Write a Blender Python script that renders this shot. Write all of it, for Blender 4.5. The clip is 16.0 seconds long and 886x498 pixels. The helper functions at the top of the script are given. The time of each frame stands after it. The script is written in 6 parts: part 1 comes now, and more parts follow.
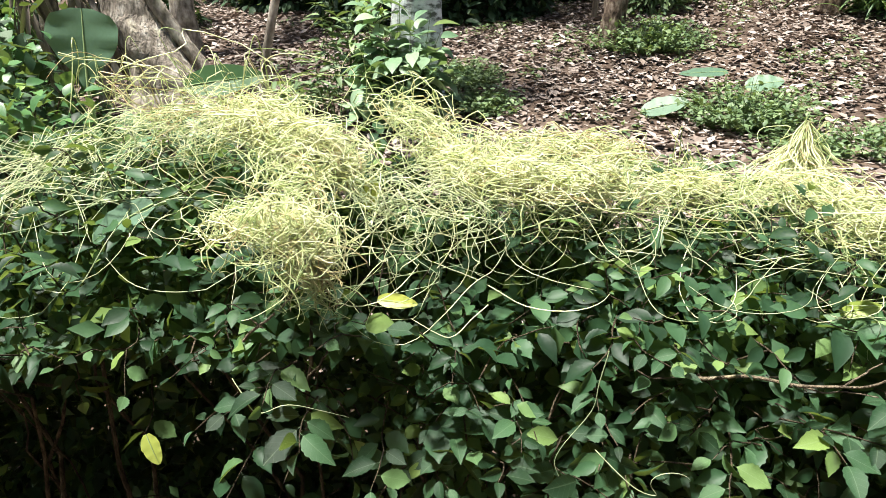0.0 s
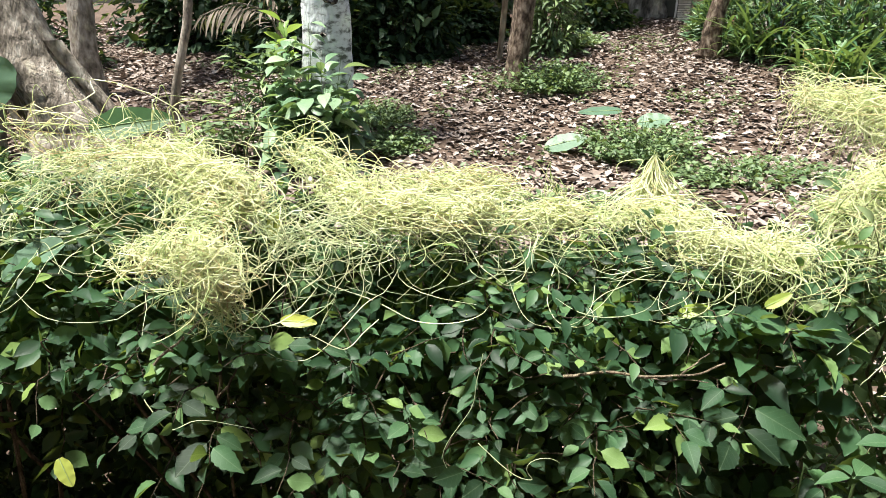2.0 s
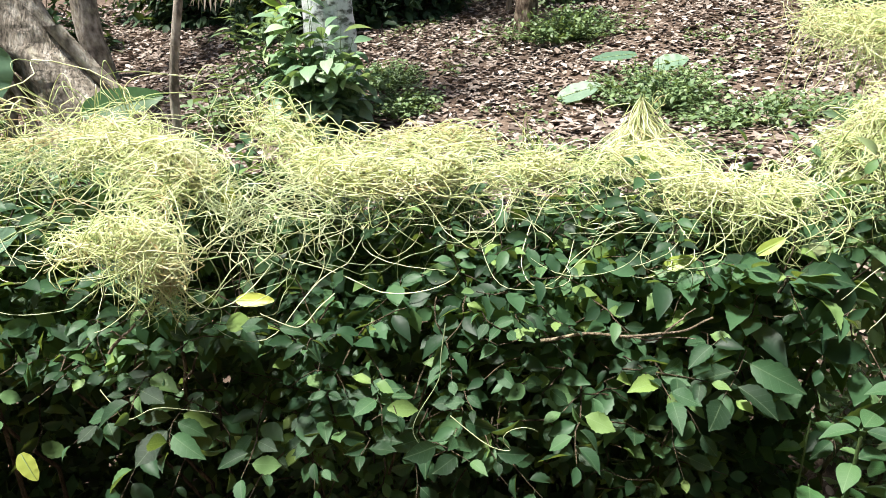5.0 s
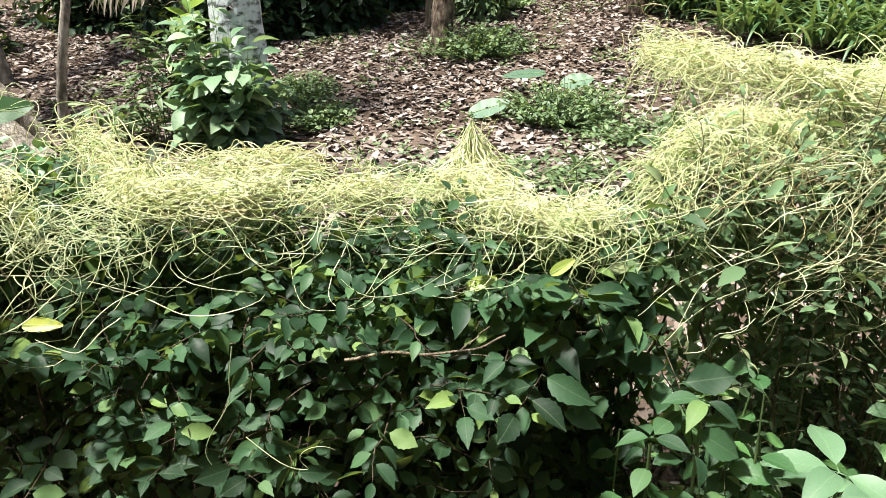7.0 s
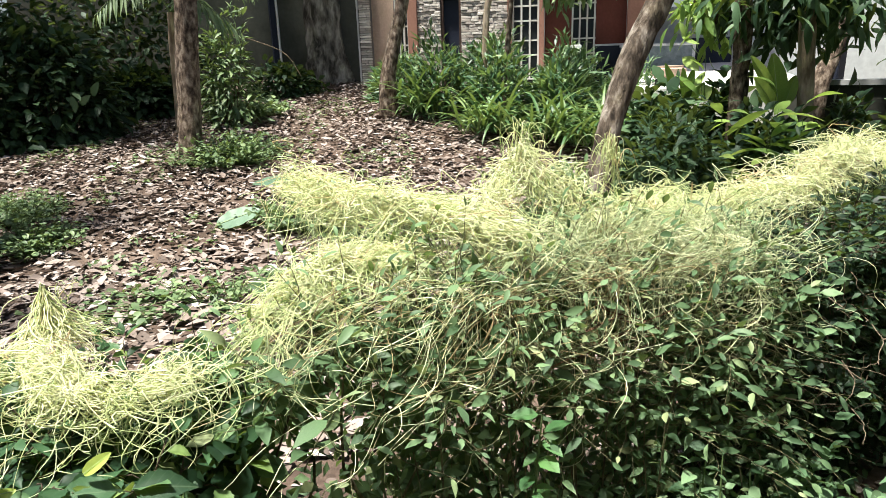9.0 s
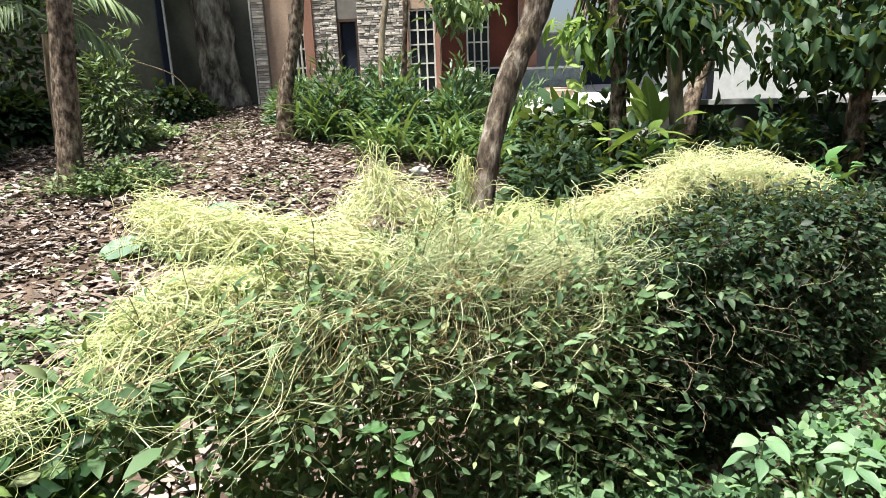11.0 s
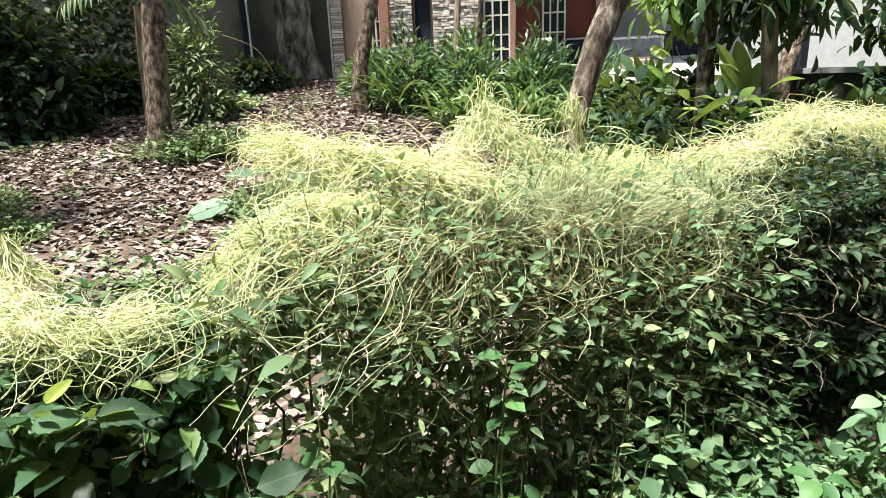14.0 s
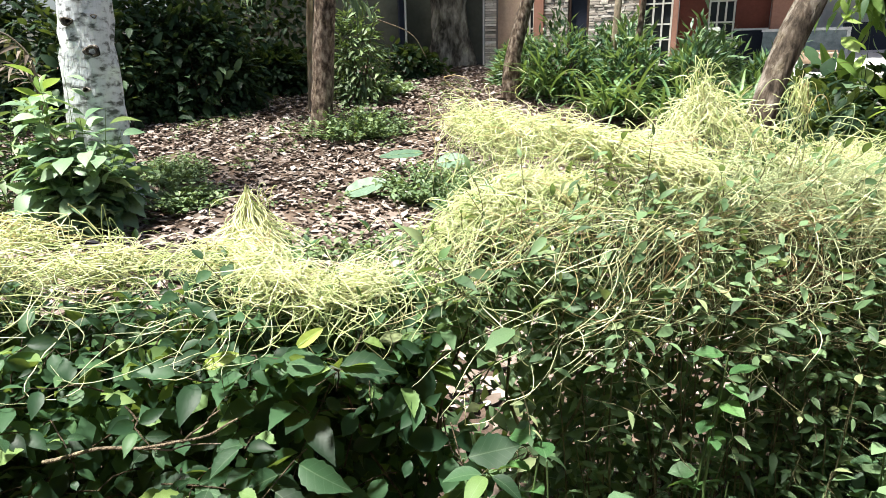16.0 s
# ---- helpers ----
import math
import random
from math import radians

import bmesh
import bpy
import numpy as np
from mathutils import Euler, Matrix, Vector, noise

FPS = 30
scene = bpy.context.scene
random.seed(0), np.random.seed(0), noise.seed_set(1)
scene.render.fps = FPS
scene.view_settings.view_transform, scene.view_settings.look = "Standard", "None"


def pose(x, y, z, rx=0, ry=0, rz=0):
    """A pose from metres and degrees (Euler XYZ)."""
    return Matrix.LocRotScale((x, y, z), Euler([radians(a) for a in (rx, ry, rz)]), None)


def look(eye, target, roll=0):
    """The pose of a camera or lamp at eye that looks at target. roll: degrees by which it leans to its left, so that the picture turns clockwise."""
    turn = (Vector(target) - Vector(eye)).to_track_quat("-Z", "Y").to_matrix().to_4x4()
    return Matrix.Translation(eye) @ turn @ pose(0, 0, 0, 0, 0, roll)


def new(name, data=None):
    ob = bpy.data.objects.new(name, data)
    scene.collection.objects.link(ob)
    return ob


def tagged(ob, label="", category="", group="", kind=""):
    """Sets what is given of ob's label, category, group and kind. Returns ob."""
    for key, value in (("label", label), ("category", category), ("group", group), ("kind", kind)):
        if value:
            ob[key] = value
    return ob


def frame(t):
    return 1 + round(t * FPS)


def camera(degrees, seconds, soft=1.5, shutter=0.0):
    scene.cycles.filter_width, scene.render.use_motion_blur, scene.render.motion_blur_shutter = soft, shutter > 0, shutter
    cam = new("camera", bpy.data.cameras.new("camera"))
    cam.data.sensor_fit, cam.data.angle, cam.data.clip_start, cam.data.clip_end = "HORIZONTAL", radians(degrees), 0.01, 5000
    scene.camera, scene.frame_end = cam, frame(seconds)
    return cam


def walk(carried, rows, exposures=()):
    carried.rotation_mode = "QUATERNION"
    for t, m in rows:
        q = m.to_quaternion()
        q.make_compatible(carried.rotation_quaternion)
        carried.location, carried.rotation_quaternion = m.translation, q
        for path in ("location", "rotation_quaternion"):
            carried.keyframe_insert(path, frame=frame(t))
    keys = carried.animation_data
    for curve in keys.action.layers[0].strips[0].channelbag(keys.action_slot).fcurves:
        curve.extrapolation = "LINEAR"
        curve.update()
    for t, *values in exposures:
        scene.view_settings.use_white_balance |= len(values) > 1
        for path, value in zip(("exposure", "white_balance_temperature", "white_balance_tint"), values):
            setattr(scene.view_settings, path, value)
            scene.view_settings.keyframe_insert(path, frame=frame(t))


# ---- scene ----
cam = camera(69.8, 16.0, soft=0.8)
PATH = [
    (0, (0.045, 0.001, 1.545), (-0.031, 1.821, 0.72), -0.7),
    (0.5, (0.081, -0.005, 1.551), (0.066, 1.822, 0.739), -0.6),
    (1, (0.117, -0.015, 1.546), (0.163, 1.811, 0.732), -1.0),
    (1.5, (0.105, -0.078, 1.541), (0.181, 1.761, 0.757), -2.0),
    (2, (0.094, -0.132, 1.577), (0.265, 1.726, 0.857), 0.2),
    (2.5, (0.075, -0.125, 1.521), (0.132, 1.703, 0.712), -1.8),
    (3, (-0.018, -0.102, 1.535), (-0.138, 1.737, 0.756), -1.7),
    (3.5, (-0.028, -0.086, 1.542), (-0.215, 1.746, 0.76), -1.2),
    (4, (0.064, -0.078, 1.548), (0.006, 1.747, 0.733), -2.0),
    (4.2, (0.109, -0.076, 1.549), (0.102, 1.748, 0.728), -2.9),
    (6.3, (0.324, -0.107, 1.561), (0.497, 1.703, 0.727), -3.1),
    (6.5, (0.358, -0.117, 1.561), (0.564, 1.693, 0.734), -2.4),
    (7, (0.429, -0.125, 1.572), (0.715, 1.681, 0.763), -2.0),
    (7.5, (0.55, -0.146, 1.617), (0.966, 1.688, 0.934), -2.7),
    (8, (0.66, -0.163, 1.649), (1.27, 1.642, 1.04), -2.2),
    (8.5, (0.74, -0.15, 1.661), (1.5, 1.617, 1.111), -3.4),
    (9, (0.884, -0.168, 1.659), (1.783, 1.528, 1.097), -1.9),
    (9.5, (0.978, -0.224, 1.657), (2.023, 1.397, 1.125), -2.6),
    (9.7, (0.997, -0.245, 1.658), (2.116, 1.335, 1.157), -2.2),
    (11.8, (0.964, -0.302, 1.667), (2.104, 1.259, 1.152), -2.0),
    (12, (0.921, -0.281, 1.665), (2.024, 1.305, 1.145), -1.7),
    (12.5, (0.791, -0.239, 1.647), (1.753, 1.428, 1.102), -0.7),
    (13, (0.788, -0.237, 1.647), (1.751, 1.428, 1.101), -1.3),
    (13.5, (0.849, -0.257, 1.612), (1.878, 1.346, 1.001), -1.7),
    (14, (0.879, -0.227, 1.544), (1.841, 1.433, 0.98), -2.3),
    (14.5, (0.898, -0.204, 1.526), (1.804, 1.496, 0.986), -1.6),
    (15, (0.872, -0.183, 1.536), (1.715, 1.553, 1.011), -1.0),
    (15.5, (0.791, -0.151, 1.526), (1.516, 1.629, 0.972), -0.8),
    (16, (0.712, -0.121, 1.511), (1.31, 1.698, 0.931), -1.1),
]
walk(cam, [(t, look(eye, target, roll)) for t, eye, target, roll in PATH],
     exposures=[(0.0, 1.36), (2.5, 1.36), (3.5, 1.43), (7.0, 1.31), (8.5, 1.29), (9.5, 1.36), (12.0, 1.40), (14.0, 1.47), (16.0, 1.50)])

# ---- sky and sun ----
SUN_ELEV, SUN_AZ = 76.0, 265.0      # azimuth clockwise from +y
world = bpy.data.worlds.new("sky")
scene.world = world
world.use_nodes = True
wn = world.node_tree.nodes
sky = wn.new("ShaderNodeTexSky")
sky.sky_type, sky.sun_disc = "NISHITA", False
sky.sun_elevation, sky.sun_rotation = radians(SUN_ELEV), radians(SUN_AZ)
sky.dust_density, sky.air_density = 3.0, 1.0
world.node_tree.links.new(sky.outputs[0], wn["Background"].inputs[0])
wn["Background"].inputs[1].default_value = 0.052
sun = new("sun", bpy.data.lights.new("sun", "SUN"))
sun.data.energy, sun.data.angle, sun.data.color = 5.0, radians(5.0), (1.0, 0.97, 0.90)
sun_from = Vector((math.sin(radians(SUN_AZ)) * math.cos(radians(SUN_ELEV)),
                   math.cos(radians(SUN_AZ)) * math.cos(radians(SUN_ELEV)), math.sin(radians(SUN_ELEV))))
sun.matrix_world = look(sun_from * 60, (0, 0, 0))

# ---- materials ----
def node_mat(name, rough=0.7, spec=0.4, metal=0.0):
    m = bpy.data.materials.new(name)
    m.use_nodes = True
    nt = m.node_tree
    b = nt.nodes["Principled BSDF"]
    b.inputs["Roughness"].default_value = rough
    b.inputs["Specular IOR Level"].default_value = spec
    b.inputs["Metallic"].default_value = metal
    return m, nt, b


def ramp(nt, fac, stops):
    r = nt.nodes.new("ShaderNodeValToRGB")
    while len(r.color_ramp.elements) < len(stops):
        r.color_ramp.elements.new(0.5)
    for e, (p, c) in zip(r.color_ramp.elements, stops):
        e.position, e.color = p, (*c, 1)
    nt.links.new(fac, r.inputs[0])
    return r.outputs[0]


def noise_tex(nt, scale, detail=4.0, coords="Object", stretch=None, rough=0.55):
    tc = nt.nodes.new("ShaderNodeTexCoord")
    n = nt.nodes.new("ShaderNodeTexNoise")
    n.inputs["Scale"].default_value, n.inputs["Detail"].default_value = scale, detail
    n.inputs["Roughness"].default_value = rough
    out = tc.outputs[coords]
    if stretch:
        mp = nt.nodes.new("ShaderNodeMapping")
        mp.inputs["Scale"].default_value = stretch
        nt.links.new(out, mp.inputs[0])
        out = mp.outputs[0]
    nt.links.new(out, n.inputs["Vector"])
    return n.outputs["Fac"]


def mix_col(nt, fac, a, b, mode="MIX"):
    x = nt.nodes.new("ShaderNodeMix")
    x.data_type, x.blend_type = "RGBA", mode
    for sock, val in ((x.inputs[0], fac), (x.inputs[6], a), (x.inputs[7], b)):
        if isinstance(val, (int, float)):
            sock.default_value = val
        elif isinstance(val, tuple):
            sock.default_value = (*val, 1)
        else:
            nt.links.new(val, sock)
    return x.outputs[2]


def bump(nt, b, height, strength=0.4, dist=0.01):
    n = nt.nodes.new("ShaderNodeBump")
    n.inputs["Strength"].default_value, n.inputs["Distance"].default_value = strength, dist
    nt.links.new(height, n.inputs["Height"])
    nt.links.new(n.outputs[0], b.inputs["Normal"])


def piece_random(nt):
    """A random number per leaf, whether it is an object of its own or an island of a mesh."""
    g, o = nt.nodes.new("ShaderNodeNewGeometry"), nt.nodes.new("ShaderNodeObjectInfo")
    s, f = nt.nodes.new("ShaderNodeMath"), nt.nodes.new("ShaderNodeMath")
    s.operation, f.operation = "ADD", "FRACT"
    nt.links.new(g.outputs["Random Per Island"], s.inputs[0])
    nt.links.new(o.outputs["Random"], s.inputs[1])
    nt.links.new(s.outputs[0], f.inputs[0])
    return f.outputs[0]


VEINED = {}


def vein_lines(nt):
    """Pale midrib and slanting side veins of a leaf that lies along its own y axis."""
    tc, sep = nt.nodes.new("ShaderNodeTexCoord"), nt.nodes.new("ShaderNodeSeparateXYZ")
    nt.links.new(tc.outputs["Object"], sep.inputs[0])

    def calc(op, a, b_):
        k = nt.nodes.new("ShaderNodeMath")
        k.operation = op
        for sock, val in zip(k.inputs, (a, b_)):
            if isinstance(val, (int, float)):
                sock.default_value = val
            else:
                nt.links.new(val, sock)
        return k.outputs[0]

    ax = calc("ABSOLUTE", sep.outputs[0], 0)
    rib = calc("LESS_THAN", ax, 0.009)
    side = calc("FRACT", calc("MULTIPLY", calc("SUBTRACT", sep.outputs[1], calc("MULTIPLY", ax, 0.9)), 7.0), 0)
    return calc("MAXIMUM", rib, calc("MULTIPLY", calc("LESS_THAN", side, 0.08), 0.4))


def leaf_mat(name, stops, rough=0.4, spec=0.5, through_light=0.18, mottle=0.35, glow=(0.45, 0.6, 0.08), veins=False):
    m, nt, b = node_mat(name, rough, spec)
    col = ramp(nt, piece_random(nt), stops)
    if veins:
        VEINED[name] = leaf_mat(name + "_veined", stops, rough, spec, through_light, mottle, glow)
        vt = VEINED[name].node_tree
        ramp_out = next(n for n in vt.nodes if n.bl_idname == "ShaderNodeValToRGB").outputs[0]
        target = ramp_out.links[0].to_socket
        pale = mix_col(vt, 0.2, ramp_out, (0.30, 0.40, 0.22))
        vt.links.new(mix_col(vt, vein_lines(vt), ramp_out, pale), target)
    spots = ramp(nt, noise_tex(nt, 55, 3), [(0.35, (0.62, 0.66, 0.6)), (0.65, (1.15, 1.12, 1.1))])
    col = mix_col(nt, mottle, col, spots, "MULTIPLY")
    nt.links.new(col, b.inputs["Base Color"])
    bump(nt, b, noise_tex(nt, 160, 2), 0.25, 0.002)
    if through_light:
        tr, mx = nt.nodes.new("ShaderNodeBsdfTranslucent"), nt.nodes.new("ShaderNodeMixShader")
        nt.links.new(mix_col(nt, 0.5, col, glow, "MIX"), tr.inputs[0])
        mx.inputs[0].default_value = through_light
        nt.links.new(b.outputs[0], mx.inputs[1])
        nt.links.new(tr.outputs[0], mx.inputs[2])
        nt.links.new(mx.outputs[0], nt.nodes["Material Output"].inputs[0])
    return m


def bark_mat(name, dark, mid, pale, scale=9.0, rough=0.9, run=0.28):
    m, nt, b = node_mat(name, rough, 0.2)
    n1 = noise_tex(nt, scale, 6, stretch=(1, 1, run))
    col = ramp(nt, n1, [(0.36, dark), (0.5, mid), (0.66, pale)])
    lichen = ramp(nt, noise_tex(nt, scale * 0.45, 5), [(0.55, (1, 1, 1)), (0.7, (1.25, 1.3, 1.15))])
    nt.links.new(mix_col(nt, 1.0, col, lichen, "MULTIPLY"), b.inputs["Base Color"])
    bump(nt, b, noise_tex(nt, scale * 3, 6, stretch=(1, 1, 0.22)), 0.9, 0.03)
    return m


def plain_mat(name, c1, c2, scale=3.0, rough=0.8, spec=0.3, b_strength=0.25):
    m, nt, b = node_mat(name, rough, spec)
    big = ramp(nt, noise_tex(nt, scale, 5), [(0.3, c1), (0.7, c2)])
    fine = ramp(nt, noise_tex(nt, scale * 14, 3), [(0.3, (0.82, 0.82, 0.82)), (0.7, (1.1, 1.1, 1.1))])
    nt.links.new(mix_col(nt, 0.7, big, fine, "MULTIPLY"), b.inputs["Base Color"])
    bump(nt, b, noise_tex(nt, scale * 20, 4), b_strength, 0.01)
    return m


M_HEDGE = leaf_mat("hedge_leaf", [(0.0, (0.011, 0.030, 0.015)), (0.45, (0.026, 0.069, 0.033)), (0.8, (0.060, 0.135, 0.062)), (0.92, (0.11, 0.205, 0.082)), (1.0, (0.21, 0.31, 0.085))], 0.5, 0.28, 0.28, veins=True)
M_SMALL = leaf_mat("small_leaf", [(0.0, (0.042, 0.082, 0.042)), (0.45, (0.098, 0.172, 0.083)), (0.85, (0.175, 0.275, 0.135)), (1.0, (0.31, 0.36, 0.18))], 0.5, 0.25, 0.22)
M_YELLOW = leaf_mat("yellow_leaf", [(0.0, (0.44, 0.47, 0.10)), (1.0, (0.36, 0.46, 0.10))], 0.45, 0.4, 0.2)
M_BROAD = leaf_mat("broad_leaf", [(0.0, (0.04, 0.11, 0.04)), (0.6, (0.07, 0.17, 0.06)), (1.0, (0.11, 0.24, 0.07))], 0.42, 0.45, 0.2, veins=True)
M_BANANA = leaf_mat("banana_leaf", [(0.0, (0.105, 0.195, 0.13)), (1.0, (0.14, 0.24, 0.15))], 0.45, 0.4, 0.25, 0.2)
M_BRIGHT = leaf_mat("bright_leaf", [(0.0, (0.10, 0.20, 0.05)), (0.6, (0.20, 0.33, 0.08)), (1.0, (0.33, 0.45, 0.13))], 0.42, 0.45, 0.35)
# Sunlight is put into this colour; tree crowns keep the sun off these leaves.
M_CANNA_SUNLIT = leaf_mat("canna_leaf", [(0.0, (0.16, 0.29, 0.07)), (0.6, (0.27, 0.42, 0.10)), (1.0, (0.42, 0.55, 0.15))], 0.42, 0.4, 0.4, veins=True)
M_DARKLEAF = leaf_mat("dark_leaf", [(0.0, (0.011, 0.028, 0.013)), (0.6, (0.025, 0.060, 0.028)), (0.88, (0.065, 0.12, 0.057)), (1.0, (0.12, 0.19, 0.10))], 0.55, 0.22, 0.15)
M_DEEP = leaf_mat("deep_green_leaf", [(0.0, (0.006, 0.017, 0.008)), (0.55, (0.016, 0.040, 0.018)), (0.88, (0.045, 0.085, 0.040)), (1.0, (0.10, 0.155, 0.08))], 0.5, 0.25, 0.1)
M_WEED = leaf_mat("weed_leaf", [(0.0, (0.065, 0.115, 0.05)), (0.6, (0.135, 0.205, 0.095)), (1.0, (0.24, 0.325, 0.15))], 0.5, 0.35)
M_VERGE = leaf_mat("verge_leaf", [(0.0, (0.045, 0.10, 0.05)), (0.6, (0.115, 0.205, 0.105)), (1.0, (0.21, 0.33, 0.17))], 0.5, 0.3)
M_FRESH = leaf_mat("fresh_leaf", [(0.0, (0.08, 0.165, 0.09)), (0.6, (0.155, 0.27, 0.15)), (1.0, (0.25, 0.38, 0.21))], 0.45, 0.45, 0.2, veins=True)
M_PALEFRESH = leaf_mat("pale_fresh_leaf", [(0.0, (0.09, 0.18, 0.10)), (0.5, (0.20, 0.32, 0.185)), (1.0, (0.33, 0.46, 0.28))], 0.45, 0.4, 0.25, veins=True)
M_GARDEN = leaf_mat("garden_leaf", [(0.0, (0.025, 0.07, 0.035)), (0.5, (0.07, 0.15, 0.075)), (0.85, (0.16, 0.27, 0.13)), (1.0, (0.30, 0.42, 0.20))], 0.42, 0.4, 0.2)
M_STRAP = leaf_mat("strap_leaf", [(0.0, (0.04, 0.105, 0.035)), (0.6, (0.085, 0.175, 0.06)), (1.0, (0.24, 0.32, 0.13))], 0.45, 0.4)
# Paler copy for dense mats; the colour stands in for overexposed sunlight.
M_DODDER_LIT = leaf_mat("dodder_lit_strand", [(0.0, (0.65, 0.73, 0.36)), (0.2, (0.81, 0.85, 0.50)), (0.75, (0.885, 0.90, 0.63)), (0.95, (0.86, 0.83, 0.48)), (1.0, (0.58, 0.42, 0.23))], 0.4, 0.5, 0.32, 0.0, (0.99, 0.98, 0.66))
# Dimmer, yellower copy for loose strands outside the brightly lit cores.
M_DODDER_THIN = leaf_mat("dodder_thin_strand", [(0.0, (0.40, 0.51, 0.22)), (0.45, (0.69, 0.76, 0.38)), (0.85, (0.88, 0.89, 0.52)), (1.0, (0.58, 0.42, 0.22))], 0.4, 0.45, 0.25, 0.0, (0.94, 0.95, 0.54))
M_DODDER_GREEN = leaf_mat("dodder_green_strand", [(0.0, (0.38, 0.47, 0.26)), (0.5, (0.63, 0.68, 0.41)), (1.0, (0.88, 0.87, 0.56))], 0.4, 0.45, 0.25, 0.0, (0.82, 0.88, 0.40))
M_DODDER_DRY = leaf_mat("dried_dodder_strand", [(0.0, (0.24, 0.17, 0.085)), (0.5, (0.45, 0.36, 0.18)), (1.0, (0.70, 0.61, 0.34))], 0.5, 0.3, 0.15, 0.0, (0.7, 0.6, 0.3))
M_LITTER = leaf_mat("dry_leaf", [(0.0, (0.12, 0.092, 0.076)), (0.3, (0.22, 0.173, 0.146)), (0.7, (0.33, 0.272, 0.24)), (0.93, (0.44, 0.38, 0.345)), (1.0, (0.57, 0.515, 0.48))], 0.7, 0.2, 0.0)
M_TWIG = bark_mat("twig", (0.05, 0.04, 0.028), (0.11, 0.085, 0.055), (0.22, 0.17, 0.11), 60)
M_PALETWIG = bark_mat("pale_twig", (0.10, 0.095, 0.05), (0.20, 0.185, 0.095), (0.34, 0.32, 0.18), 60)
M_DRYTWIG = bark_mat("dry_twig", (0.16, 0.13, 0.09), (0.28, 0.22, 0.15), (0.42, 0.35, 0.25), 60)
M_DEADTWIG = bark_mat("dead_twig", (0.10, 0.05, 0.03), (0.22, 0.12, 0.07), (0.36, 0.22, 0.14), 60)
M_STEM = plain_mat("green_stem", (0.08, 0.14, 0.05), (0.14, 0.2, 0.07), 20, 0.6)
M_BARK = bark_mat("tree_bark", (0.035, 0.025, 0.018), (0.13, 0.095, 0.07), (0.31, 0.255, 0.20), 16, run=0.6)
M_BARK_GREY = bark_mat("grey_bark", (0.028, 0.022, 0.016), (0.115, 0.09, 0.067), (0.33, 0.29, 0.24), 15, run=0.4)
M_BARK_TAN = bark_mat("tan_bark", (0.14, 0.12, 0.095), (0.32, 0.275, 0.225), (0.54, 0.49, 0.42), 13, run=0.6)
M_BARK_MOSSY = bark_mat("mossy_bark", (0.05, 0.045, 0.035), (0.17, 0.155, 0.125), (0.38, 0.36, 0.30), 7, run=0.35)
M_BARK_PALE = bark_mat("pale_bark", (0.16, 0.12, 0.085), (0.30, 0.24, 0.17), (0.45, 0.38, 0.28), 10)
M_WHITEWASH = bark_mat("whitewashed_bark", (0.13, 0.14, 0.13), (0.70, 0.74, 0.76), (0.82, 0.86, 0.88), 9, run=1.9)
M_CONCRETE = plain_mat("concrete", (0.035, 0.038, 0.030), (0.085, 0.088, 0.072), 0.9, 0.9)
M_STAINED = plain_mat("stained_concrete", (0.06, 0.066, 0.048), (0.15, 0.155, 0.125), 0.9, 0.9)
M_PALECONC = plain_mat("pale_concrete", (0.40, 0.405, 0.40), (0.55, 0.56, 0.55), 0.8, 0.9)
M_TERRACOTTA = plain_mat("terracotta_paint", (0.30, 0.15, 0.105), (0.38, 0.20, 0.145), 2.0, 0.7)
M_MAROON = plain_mat("maroon_paint", (0.15, 0.045, 0.03), (0.21, 0.065, 0.045), 1.5, 0.7)
M_WHITE = plain_mat("white_paint", (0.70, 0.70, 0.68), (0.80, 0.80, 0.78), 2.0, 0.6)
M_FRAME = plain_mat("dark_wood", (0.05, 0.03, 0.022), (0.09, 0.055, 0.04), 8, 0.6)
M_KNOT = bark_mat("knot_bark", (0.015, 0.012, 0.01), (0.09, 0.075, 0.06), (0.34, 0.31, 0.27), 30)
M_ROOF = plain_mat("roof_tile", (0.22, 0.09, 0.05), (0.32, 0.14, 0.08), 4, 0.85)
M_NAVY = plain_mat("navy_paint", (0.012, 0.016, 0.03), (0.02, 0.026, 0.045), 2, 0.5)
M_GLASS = node_mat("window_glass", 0.08, 0.5)[0]
M_GLASS.node_tree.nodes["Principled BSDF"].inputs["Base Color"].default_value = (0.03, 0.035, 0.04, 1)


def soil_material():
    m, nt, b = node_mat("soil", 0.95, 0.15)
    a = ramp(nt, noise_tex(nt, 0.9, 6), [(0.3, (0.08, 0.059, 0.046)), (0.55, (0.135, 0.10, 0.079)), (0.75, (0.20, 0.155, 0.123))])
    f = ramp(nt, noise_tex(nt, 16, 5, rough=0.7), [(0.35, (0.55, 0.52, 0.5)), (0.65, (1.25, 1.2, 1.15))])
    nt.links.new(mix_col(nt, 0.85, a, f, "MULTIPLY"), b.inputs["Base Color"])
    bump(nt, b, noise_tex(nt, 24, 6, rough=0.7), 1.0, 0.03)
    return m


M_SOIL = soil_material()

# ---- mesh tools ----
rng = np.random.default_rng(7)


